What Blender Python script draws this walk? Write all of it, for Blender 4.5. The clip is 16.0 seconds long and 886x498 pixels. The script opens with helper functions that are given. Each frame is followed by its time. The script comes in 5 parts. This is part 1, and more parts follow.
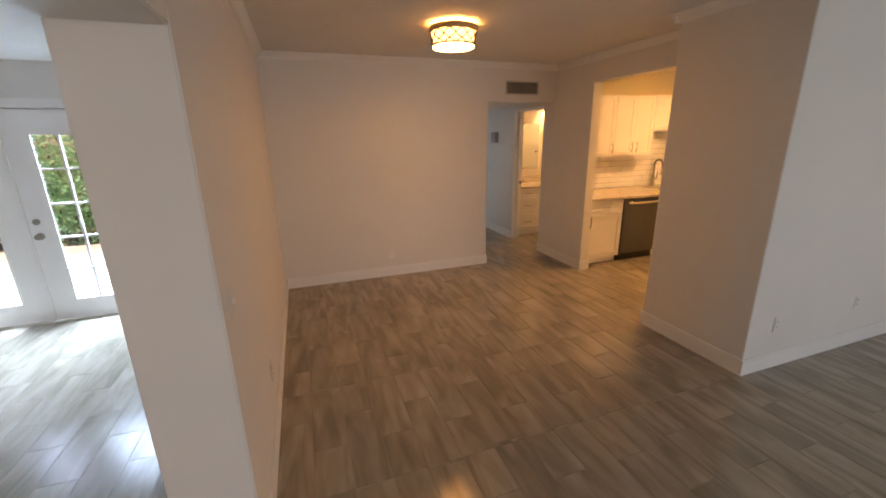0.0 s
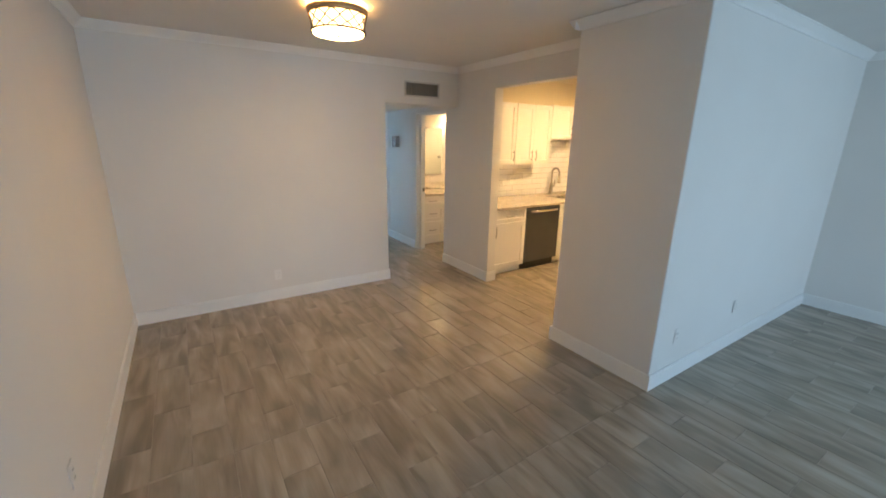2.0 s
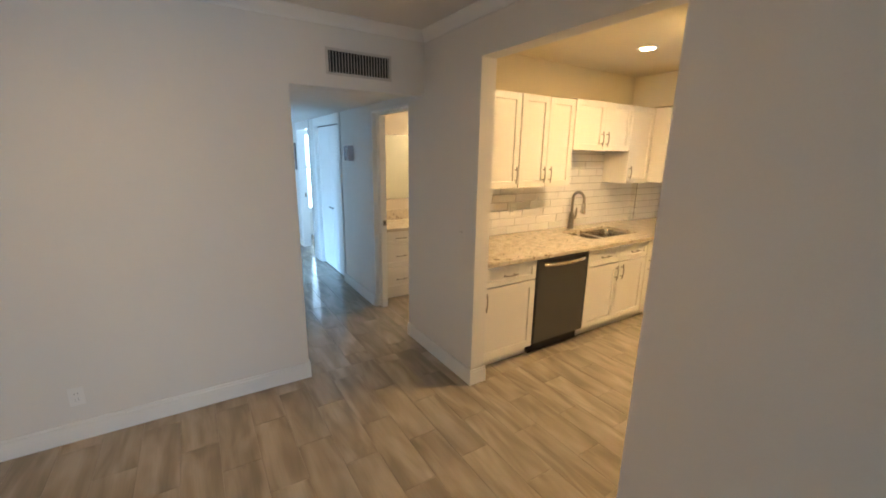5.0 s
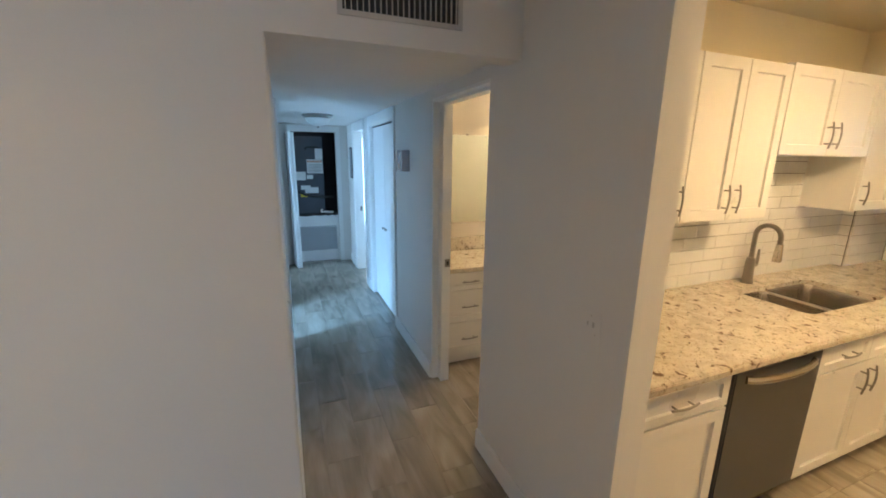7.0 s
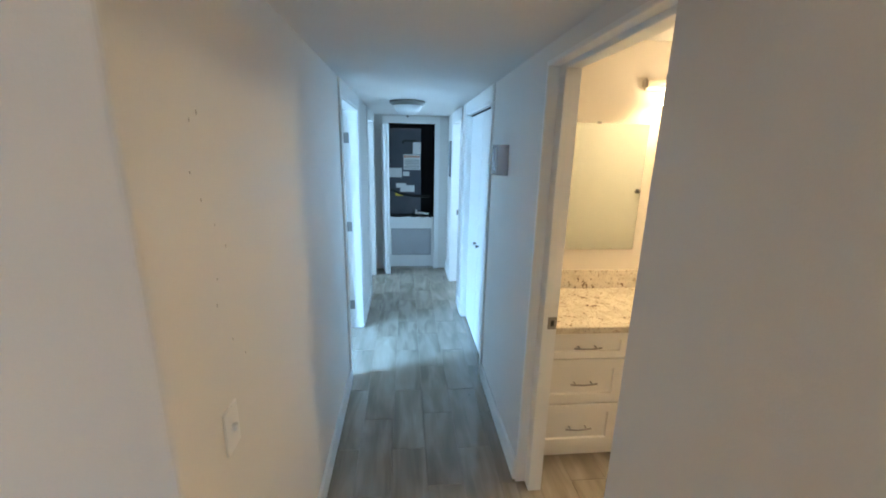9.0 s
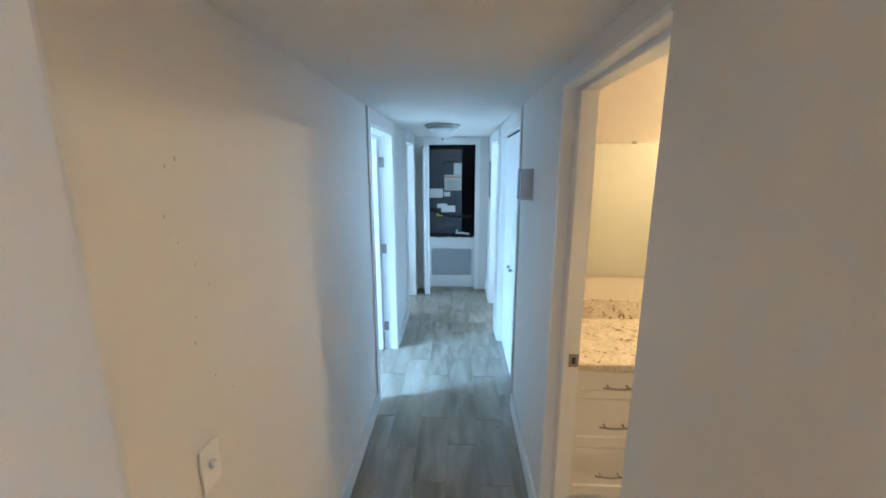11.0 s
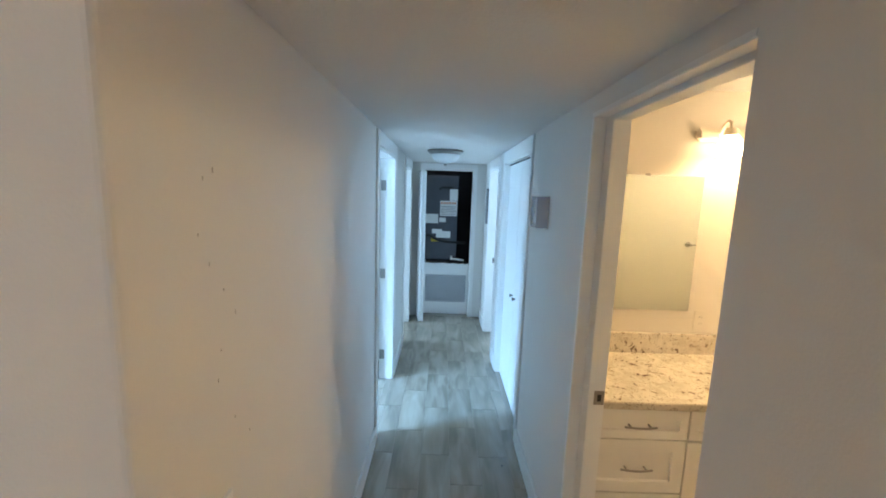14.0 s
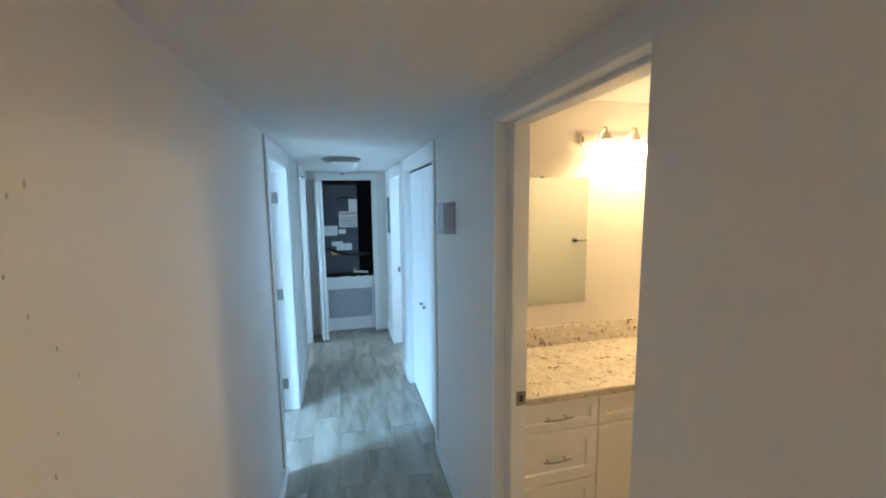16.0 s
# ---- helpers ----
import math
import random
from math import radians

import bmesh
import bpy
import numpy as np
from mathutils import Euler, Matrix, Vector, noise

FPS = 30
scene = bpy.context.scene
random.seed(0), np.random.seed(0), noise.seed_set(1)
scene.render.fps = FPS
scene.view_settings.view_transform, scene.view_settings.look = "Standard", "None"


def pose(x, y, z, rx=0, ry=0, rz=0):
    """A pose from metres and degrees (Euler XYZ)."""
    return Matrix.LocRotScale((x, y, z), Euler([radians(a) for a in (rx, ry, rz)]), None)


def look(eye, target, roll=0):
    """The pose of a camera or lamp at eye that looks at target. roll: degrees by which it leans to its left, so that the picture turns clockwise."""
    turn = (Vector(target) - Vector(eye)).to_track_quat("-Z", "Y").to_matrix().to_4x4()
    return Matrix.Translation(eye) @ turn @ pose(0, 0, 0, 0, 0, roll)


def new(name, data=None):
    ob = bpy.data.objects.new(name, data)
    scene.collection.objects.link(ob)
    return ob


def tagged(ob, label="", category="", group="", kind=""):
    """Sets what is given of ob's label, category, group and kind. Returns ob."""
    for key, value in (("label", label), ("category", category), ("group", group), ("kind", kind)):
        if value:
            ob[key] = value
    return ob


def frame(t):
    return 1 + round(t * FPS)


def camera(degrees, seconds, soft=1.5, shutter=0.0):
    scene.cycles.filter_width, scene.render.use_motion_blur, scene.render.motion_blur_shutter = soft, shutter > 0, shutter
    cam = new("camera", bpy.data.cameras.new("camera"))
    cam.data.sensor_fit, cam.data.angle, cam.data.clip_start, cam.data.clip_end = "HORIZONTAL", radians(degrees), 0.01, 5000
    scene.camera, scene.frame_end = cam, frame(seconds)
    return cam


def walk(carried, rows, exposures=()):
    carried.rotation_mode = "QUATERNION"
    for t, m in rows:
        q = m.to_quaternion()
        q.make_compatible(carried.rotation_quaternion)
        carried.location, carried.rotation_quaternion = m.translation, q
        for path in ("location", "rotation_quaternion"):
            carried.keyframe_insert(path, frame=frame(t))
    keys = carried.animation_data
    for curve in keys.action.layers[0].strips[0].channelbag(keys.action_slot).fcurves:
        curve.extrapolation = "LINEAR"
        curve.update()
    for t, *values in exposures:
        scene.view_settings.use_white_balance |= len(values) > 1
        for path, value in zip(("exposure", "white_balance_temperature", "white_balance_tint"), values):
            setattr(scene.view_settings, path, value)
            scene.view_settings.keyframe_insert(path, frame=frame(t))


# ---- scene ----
cam = camera(96.6, 16.0, soft=1.8)
PATH = [
    (0, (-0.295, -0.456, 1.727), (0.34, 1.36, 1.179), -1.0),
    (0.5, (-0.178, -0.46, 1.761), (0.462, 1.358, 1.229), -0.1),
    (1, (-0.133, -0.427, 1.756), (0.628, 1.343, 1.22), 0.3),
    (1.5, (-0.1, -0.28, 1.729), (0.816, 1.413, 1.187), 0.6),
    (2, (-0.038, -0.057, 1.738), (1.016, 1.556, 1.204), 0.9),
    (2.5, (0.188, 0.131, 1.726), (1.313, 1.698, 1.201), 0.9),
    (3, (0.413, 0.344, 1.742), (1.576, 1.883, 1.214), 0.7),
    (5.3, (1.5, 1.634, 1.712), (2.505, 3.304, 1.263), 0.9),
    (5.5, (1.551, 1.743, 1.712), (2.531, 3.432, 1.282), 0.8),
    (6, (1.739, 2.068, 1.725), (2.639, 3.802, 1.299), 0.6),
    (6.5, (1.94, 2.36, 1.732), (2.75, 4.138, 1.304), 0.6),
    (7, (2.045, 2.768, 1.74), (2.77, 4.575, 1.281), 0.7),
    (7.5, (2.105, 3.125, 1.738), (2.695, 4.977, 1.269), 0.5),
    (8, (2.277, 3.364, 1.787), (2.723, 5.254, 1.308), 0.6),
    (8.5, (2.39, 3.532, 1.77), (2.698, 5.444, 1.269), 1.0),
    (9, (2.441, 3.71, 1.76), (2.628, 5.639, 1.264), 1.2),
    (11.5, (2.633, 3.768, 1.812), (2.544, 5.725, 1.413), -0.2),
    (12, (2.599, 3.776, 1.801), (2.523, 5.738, 1.421), 0.0),
    (12.5, (2.532, 3.795, 1.806), (2.482, 5.764, 1.462), 0.6),
    (13, (2.481, 3.817, 1.799), (2.453, 5.791, 1.475), 1.1),
    (13.5, (2.463, 3.825, 1.807), (2.468, 5.804, 1.517), 1.7),
    (14, (2.456, 3.84, 1.795), (2.461, 5.819, 1.506), 1.9),
    (14.5, (2.443, 3.82, 1.81), (2.478, 5.804, 1.56), 2.1),
    (15, (2.428, 3.821, 1.805), (2.48, 5.805, 1.558), 1.9),
    (15.5, (2.398, 3.827, 1.798), (2.54, 5.806, 1.549), 1.3),
    (16, (2.425, 3.939, 1.792), (2.923, 5.86, 1.55), -0.6),
]
EXPOSURE = [(0.0, 0.02, 10500, 40), (1.0, 0.17, 9900, 37), (1.5, 0.4, 7400, 21), (2.0, 0.58, 6650, 17), (3.0, 0.56, 6350, 16), (5.5, 0.22, 6350, 14), (6.5, 0.12, 6050, 13), (7.5, 0.24, 5850, 13), (9.0, 0.58, 6050, 12), (11.5, 0.65, 6250, 14), (14.0, 0.52, 6350, 14), (16.0, 0.4, 6250, 12)]
walk(cam, [(t, look(eye, target, roll)) for t, eye, target, roll in PATH], EXPOSURE)

# ---- world, sun, large lights ----
world = bpy.data.worlds.new("world")
scene.world = world
world.use_nodes = True
_bg = world.node_tree.nodes["Background"]
_sky = world.node_tree.nodes.new("ShaderNodeTexSky")
_sky.sky_type, _sky.sun_disc = "NISHITA", False
_sky.sun_elevation, _sky.sun_rotation = radians(50), radians(239)
world.node_tree.links.new(_sky.outputs[0], _bg.inputs[0])
_bg.inputs[1].default_value = 0.15


def lamp_area(name, m, sx, sy, watts, colour):
    d = bpy.data.lights.new(name, "AREA")
    d.shape, d.size, d.size_y, d.energy, d.color = "RECTANGLE", sx, sy, watts, colour
    ob = new(name, d)
    ob.matrix_world = m
    return ob


_sun = bpy.data.lights.new("sun", "SUN")
_sun.energy, _sun.angle, _sun.color = 5.0, radians(0.5), (1.0, 0.95, 0.87)
new("sun", _sun).matrix_world = look((-20, -6, 28), (0, 6, 0))

DAY = (0.70, 0.86, 1.0)
BLUE = (0.39, 0.70, 1.0)
# daylight standing in the openings of the living room, bedrooms and kitchen
lamp_area("window_light_living", look((3.2, -4.15, 1.45), (3.2, 0, 1.2)), 3.6, 1.6, 80, (0.42, 0.73, 1.0))
# sunroom fill in an unseen south opening, added to brighten that room
lamp_area("sunroom_fill_light", look((-2.6, -4.05, 1.4), (-2.6, 0, 1.0)), 2.6, 1.8, 32, (0.70, 0.88, 1.0))
lamp_area("window_light_bedroom", look((-0.58, 6.08, 1.75), (2.4, 7.0, 0.6)), 1.0, 1.1, 50, BLUE)
# back bedroom fill through an unseen window, added to lift the hall end
lamp_area("back_bedroom_fill_light", look((-0.58, 8.55, 1.4), (2.4, 8.75, 1.5)), 1.2, 1.3, 74, BLUE)
lamp_area("window_light_far_bedroom", look((3.87, 9.98, 1.30), (3.4, 8.2, 1.3)), 1.2, 1.5, 54, (0.45, 0.74, 1.0))
lamp_area("window_light_kitchen", look((6.9, 3.48, 1.66), (5, 3.4, 1.2)), 1.0, 0.85, 18, (0.5, 0.76, 1.0))
# lamp hidden outside above the french doors, added to brighten the sunroom floor
lamp_area("sky_fill_french_door", look((-2.78, 5.0, 2.75), (-2.3, 2.4, 0)), 1.8, 1.2, 2500, (0.27, 0.60, 1.0))


# ---- materials ----
def nt(m):
    return m.node_tree.nodes, m.node_tree.links


def mat(name, base, rough=0.6, metal=0.0, var=0.06, scale=6.0, fine=120.0, bump=0.0, rvar=0.06, emit=0.0, emit_colour=None, spec=0.5):
    """Principled surface with variation at two scales and fine relief."""
    m = bpy.data.materials.new(name)
    m.use_nodes = True
    n, l = nt(m)
    b = n["Principled BSDF"]
    b.inputs["Roughness"].default_value = rough
    b.inputs["Metallic"].default_value = metal
    b.inputs["Specular IOR Level"].default_value = spec
    geo = n.new("ShaderNodeNewGeometry")
    big, small = n.new("ShaderNodeTexNoise"), n.new("ShaderNodeTexNoise")
    big.inputs["Scale"].default_value, small.inputs["Scale"].default_value = scale, fine
    big.inputs["Detail"].default_value = 5
    small.inputs["Detail"].default_value = 3
    for q in (big, small):
        l.new(geo.outputs["Position"], q.inputs["Vector"])
    add = n.new("ShaderNodeMath")
    add.operation = "MULTIPLY_ADD"
    add.inputs[1].default_value = 0.35
    l.new(small.outputs["Fac"], add.inputs[0])
    l.new(big.outputs["Fac"], add.inputs[2])
    ramp = n.new("ShaderNodeMapRange")
    ramp.inputs[1].default_value, ramp.inputs[2].default_value = 0.4, 0.95
    ramp.inputs[3].default_value, ramp.inputs[4].default_value = 1 - var, 1 + var
    l.new(add.outputs[0], ramp.inputs[0])
    mul = n.new("ShaderNodeVectorMath")
    mul.operation = "SCALE"
    mul.inputs[0].default_value = base
    l.new(ramp.outputs[0], mul.inputs["Scale"])
    l.new(mul.outputs[0], b.inputs["Base Color"])
    rr = n.new("ShaderNodeMapRange")
    rr.inputs[3].default_value, rr.inputs[4].default_value = max(0.02, rough - rvar), min(1, rough + rvar)
    l.new(big.outputs["Fac"], rr.inputs[0])
    l.new(rr.outputs[0], b.inputs["Roughness"])
    if bump:
        bp = n.new("ShaderNodeBump")
        bp.inputs["Strength"].default_value, bp.inputs["Distance"].default_value = bump, 0.004
        l.new(small.outputs["Fac"], bp.inputs["Height"])
        l.new(bp.outputs[0], b.inputs["Normal"])
    if emit:
        b.inputs["Emission Color"].default_value = (*(emit_colour or base), 1)
        b.inputs["Emission Strength"].default_value = emit
    return m


M_WALL = mat("wall_paint", (0.735, 0.716, 0.688), 0.62, var=0.025, scale=1.7, fine=170, bump=0.12)
M_KITWALL = mat("kitchen_cream_paint", (0.74, 0.655, 0.455), 0.6, var=0.03, scale=1.7, fine=170, bump=0.12)
# cream, kept darker than M_WALL to hold down the lamps' brightness in colour
M_BATHWALL = mat("bathroom_darkened_cream_paint", (0.62, 0.565, 0.48), 0.5, var=0.025, scale=1.7, fine=170, bump=0.12)
M_CEIL = mat("ceiling_paint", (0.75, 0.735, 0.71), 0.75, var=0.03, scale=2.2, fine=110, bump=0.35)
M_TRIM = mat("trim_paint", (0.82, 0.815, 0.80), 0.32, var=0.02, scale=3, fine=90, bump=0.04)
M_DOOR = mat("door_paint", (0.82, 0.82, 0.81), 0.36, var=0.02, scale=2, fine=60, bump=0.05)
M_CAB = mat("cabinet_lacquer", (0.77, 0.745, 0.695), 0.30, var=0.02, scale=2, fine=70, bump=0.02)
M_NICKEL = mat("brushed_nickel", (0.31, 0.285, 0.26), 0.30, metal=1.0, var=0.05, fine=300)
M_SATIN = mat("satin_nickel", (0.66, 0.58, 0.47), 0.38, metal=0.55, var=0.04, fine=300)
M_STEEL = mat("stainless_steel", (0.58, 0.54, 0.48), 0.24, metal=1.0, var=0.06, scale=4, fine=240)
M_DARKSTEEL = mat("black_stainless", (0.125, 0.132, 0.145), 0.33, metal=0.85, var=0.08, scale=2, fine=200)
M_BLACK = mat("black_plastic", (0.012, 0.012, 0.013), 0.5, var=0.2)
M_THERMO = mat("silver_plastic", (0.82, 0.82, 0.89), 0.25, var=0.05)
M_ACRYLIC = mat("clear_acrylic", (0.80, 0.82, 0.95), 0.10, var=0.02)
M_ACRYLIC.node_tree.nodes["Principled BSDF"].inputs["Alpha"].default_value = 0.3
M_PLATE = mat("white_plastic", (0.80, 0.79, 0.77), 0.35, var=0.02)
M_GROUT = mat("grout", (0.31, 0.265, 0.215), 0.6, var=0.12, scale=4, fine=200, bump=0.3)
M_TILEGROUT = mat("dark_tile_grout", (0.13, 0.12, 0.11), 0.9, var=0.1)
M_SUBWAY = mat("white_glazed_tile", (0.76, 0.755, 0.745), 0.16, var=0.05, scale=3.5, fine=30, bump=0.02)
M_VENT = mat("vent_metal", (0.55, 0.53, 0.50), 0.45, var=0.05)
# near-black for the bifold track and the closet walls, whose shade it paints
M_DARK = mat("near_black", (0.02, 0.02, 0.022), 0.9, var=0.2)
M_GRILLE = mat("return_grille_metal", (0.42, 0.43, 0.45), 0.5, var=0.04)
M_ACPANEL = mat("air_handler_steel", (0.060, 0.068, 0.085), 0.45, metal=0.2, var=0.15, scale=5)
M_PAPER = mat("paper_label", (0.72, 0.72, 0.70), 0.7, var=0.06, scale=14)
M_ORANGE = mat("orange_print", (0.55, 0.22, 0.10), 0.7)
M_YELLOW = mat("yellow_print", (0.65, 0.50, 0.05), 0.7)
M_GREYPRINT = mat("grey_print", (0.22, 0.22, 0.23), 0.7)
M_BRONZE = mat("antique_bronze", (0.58, 0.38, 0.20), 0.40, metal=0.4, var=0.15)
M_LATTICE = mat("dark_bronze_wire", (0.055, 0.036, 0.02), 0.5, metal=0.3, var=0.15)
M_DARKNICKEL = mat("dark_nickel", (0.27, 0.26, 0.25), 0.45, metal=0.8, var=0.08)
M_SHADE = mat("glowing_fabric_shade", (0.85, 0.78, 0.62), 0.8, emit=3.2, emit_colour=(1.0, 0.70, 0.33))
M_DIFF = mat("glowing_diffuser", (0.85, 0.80, 0.68), 0.7, emit=27.0, emit_colour=(1.0, 0.58, 0.20))
M_TOPGLOW = mat("glowing_shade_top", (0.85, 0.78, 0.62), 0.8, emit=28.0, emit_colour=(1.0, 0.55, 0.17))
M_KSHADE = mat("kitchen_glowing_shade", (0.85, 0.78, 0.62), 0.8, emit=16.0, emit_colour=(1.0, 0.74, 0.38))
M_KDIFF = mat("kitchen_glowing_diffuser", (0.85, 0.80, 0.68), 0.7, emit=228.0, emit_colour=(1.0, 0.67, 0.30))
M_LED = mat("recessed_lamp_lens", (0.9, 0.85, 0.7), 0.6, emit=40.0, emit_colour=(1.0, 0.71, 0.34))
M_BULBGLASS = mat("lit_frosted_glass", (0.9, 0.85, 0.75), 0.4, emit=9.0, emit_colour=(1.0, 0.74, 0.40))
M_BULB = mat("lit_bulb", (0.9, 0.85, 0.75), 0.4, emit=58.0, emit_colour=(1.0, 0.70, 0.33))
M_DOME = mat("lit_glass_dome", (0.9, 0.85, 0.75), 0.4, emit=60.0, emit_colour=(1.0, 0.78, 0.47))
M_FROST = mat("unlit_frosted_glass", (0.72, 0.72, 0.71), 0.35, var=0.05)
M_PATIO = mat("pale_concrete", (0.62, 0.60, 0.56), 0.85, var=0.15, scale=1.5, fine=60, bump=0.4)
M_SOIL = mat("soil_and_grass", (0.12, 0.13, 0.06), 0.95, var=0.4, scale=1.2, fine=30, bump=0.6)
M_BARK = mat("bark", (0.12, 0.085, 0.055), 0.9, var=0.3, scale=20)
M_SCUFF = mat("scuff", (0.50, 0.48, 0.455), 0.8, var=0.2, scale=40)


def leaf_mat():
    m = mat("leaves", (0.10, 0.17, 0.05), 0.5, var=0.3, scale=8)
    n, l = nt(m)
    b = n["Principled BSDF"]
    geo = n.new("ShaderNodeNewGeometry")
    mix = n.new("ShaderNodeMix")
    mix.data_type = "RGBA"
    mix.inputs["A"].default_value = (0.075, 0.20, 0.095, 1)
    mix.inputs["B"].default_value = (0.27, 0.48, 0.28, 1)
    l.new(geo.outputs["Random Per Island"], mix.inputs["Factor"])
    l.new(mix.outputs["Result"], b.inputs["Base Color"])
    tr, both = n.new("ShaderNodeBsdfTranslucent"), n.new("ShaderNodeMixShader")
    tr.inputs["Color"].default_value = (0.48, 0.78, 0.45, 1)
    both.inputs[0].default_value = 0.6
    l.new(b.outputs[0], both.inputs[1])
    l.new(tr.outputs[0], both.inputs[2])
    l.new(both.outputs[0], n["Material Output"].inputs["Surface"])
    return m


M_LEAF = leaf_mat()


def blind_mat():
    """Thin white vinyl that lets daylight glow through."""
    m = mat("white_blind_slat", (0.78, 0.79, 0.80), 0.4, var=0.03)
    n, l = nt(m)
    tr, both = n.new("ShaderNodeBsdfTranslucent"), n.new("ShaderNodeMixShader")
    tr.inputs["Color"].default_value = (0.80, 0.84, 0.88, 1)
    both.inputs[0].default_value = 0.45
    l.new(n["Principled BSDF"].outputs[0], both.inputs[1])
    l.new(tr.outputs[0], both.inputs[2])
    l.new(both.outputs[0], n["Material Output"].inputs["Surface"])
    return m


M_BLIND = blind_mat()


def plank_mat():
    """Wood-look porcelain plank: grey-brown, streaked along its length, each plank its own."""
    m = bpy.data.materials.new("wood_look_tile")
    m.use_nodes = True
    n, l = nt(m)
    b = n["Principled BSDF"]
    geo, info = n.new("ShaderNodeNewGeometry"), n.new("ShaderNodeObjectInfo")
    rnd = n.new("ShaderNodeMath")
    rnd.operation = "ADD"
    l.new(geo.outputs["Random Per Island"], rnd.inputs[0])
    l.new(info.outputs["Random"], rnd.inputs[1])
    frac = n.new("ShaderNodeMath")
    frac.operation = "FRACT"
    l.new(rnd.outputs[0], frac.inputs[0])
    off = n.new("ShaderNodeVectorMath")
    off.operation = "SCALE"
    off.inputs[0].default_value = (31.0, 57.0, 11.0)
    l.new(frac.outputs[0], off.inputs["Scale"])
    pos = n.new("ShaderNodeVectorMath")
    l.new(geo.outputs["Position"], pos.inputs[0])
    l.new(off.outputs[0], pos.inputs[1])

    def stretched(sx, sy, detail, distort):
        mp = n.new("ShaderNodeMapping")
        mp.inputs["Scale"].default_value = (sx, sy, 1)
        l.new(pos.outputs[0], mp.inputs["Vector"])
        t = n.new("ShaderNodeTexNoise")
        t.inputs["Scale"].default_value, t.inputs["Detail"].default_value = 1.0, detail
        t.inputs["Distortion"].default_value = distort
        l.new(mp.outputs[0], t.inputs["Vector"])
        return t
    streak, grain, cloud = stretched(9, 1.8, 2.0, 0.7), stretched(150, 5, 3, 0.1), stretched(6.5, 2.3, 1.5, 0.4)
    ramp = n.new("ShaderNodeValToRGB")
    e = ramp.color_ramp.elements
    ramp.color_ramp.interpolation = "B_SPLINE"
    e[0].position, e[0].color = 0.30, (0.228, 0.193, 0.150, 1)
    e[1].position, e[1].color = 0.70, (0.402, 0.353, 0.288, 1)
    mid = ramp.color_ramp.elements.new(0.48)
    mid.color = (0.298, 0.257, 0.204, 1)
    l.new(streak.outputs["Fac"], ramp.inputs[0])
    sc = n.new("ShaderNodeMath")
    sc.operation = "MULTIPLY_ADD"
    sc.inputs[1].default_value, sc.inputs[2].default_value = 0.10, 0.95
    l.new(frac.outputs[0], sc.inputs[0])
    gr = n.new("ShaderNodeMapRange")
    gr.inputs[1].default_value, gr.inputs[2].default_value, gr.inputs[3].default_value, gr.inputs[4].default_value = 0.3, 0.7, 0.955, 1.04
    l.new(grain.outputs["Fac"], gr.inputs[0])
    cl = n.new("ShaderNodeMapRange")
    cl.inputs[1].default_value, cl.inputs[2].default_value, cl.inputs[3].default_value, cl.inputs[4].default_value = 0.3, 0.7, 0.87, 1.11
    l.new(cloud.outputs["Fac"], cl.inputs[0])
    m1, m2 = n.new("ShaderNodeMath"), n.new("ShaderNodeMath")
    m1.operation = m2.operation = "MULTIPLY"
    l.new(sc.outputs[0], m1.inputs[0])
    l.new(gr.outputs[0], m1.inputs[1])
    l.new(m1.outputs[0], m2.inputs[0])
    l.new(cl.outputs[0], m2.inputs[1])
    col = n.new("ShaderNodeVectorMath")
    col.operation = "SCALE"
    l.new(ramp.outputs[0], col.inputs[0])
    l.new(m2.outputs[0], col.inputs["Scale"])
    l.new(col.outputs[0], b.inputs["Base Color"])
    rr = n.new("ShaderNodeMapRange")
    rr.inputs[3].default_value, rr.inputs[4].default_value = 0.11, 0.18
    l.new(cloud.outputs["Fac"], rr.inputs[0])
    l.new(rr.outputs[0], b.inputs["Roughness"])
    bp = n.new("ShaderNodeBump")
    bp.inputs["Strength"].default_value, bp.inputs["Distance"].default_value = 0.12, 0.002
    l.new(grain.outputs["Fac"], bp.inputs["Height"])
    l.new(bp.outputs[0], b.inputs["Normal"])
    return m


def granite_mat():
    m = bpy.data.materials.new("speckled_granite")
    m.use_nodes = True
    n, l = nt(m)
    b = n["Principled BSDF"]
    geo = n.new("ShaderNodeNewGeometry")

    def noise_at(scale, detail, lo, hi):
        t = n.new("ShaderNodeTexNoise")
        t.inputs["Scale"].default_value, t.inputs["Detail"].default_value = scale, detail
        t.inputs["Distortion"].default_value = 0.8
        l.new(geo.outputs["Position"], t.inputs["Vector"])
        r = n.new("ShaderNodeMapRange")
        r.inputs[1].default_value, r.inputs[2].default_value = lo, hi
        l.new(t.outputs["Fac"], r.inputs[0])
        return r
    fac = [noise_at(13, 5, 0.40, 0.64), noise_at(46, 5, 0.60, 0.67), noise_at(26, 5, 0.615, 0.66), noise_at(120, 3, 0.60, 0.70)]
    cols = [(0.50, 0.44, 0.345, 1), (0.33, 0.265, 0.19, 1), (0.17, 0.11, 0.075, 1), (0.22, 0.19, 0.17, 1)]
    last = None
    for f, c in zip(fac, cols):
        mix = n.new("ShaderNodeMix")
        mix.data_type = "RGBA"
        mix.inputs["A"].default_value = (0.61, 0.545, 0.44, 1)
        mix.inputs["B"].default_value = c
        if last:
            l.new(last.outputs["Result"], mix.inputs["A"])
        l.new(f.outputs[0], mix.inputs["Factor"])
        last = mix
    l.new(last.outputs["Result"], b.inputs["Base Color"])
    b.inputs["Roughness"].default_value = 0.14
    return m


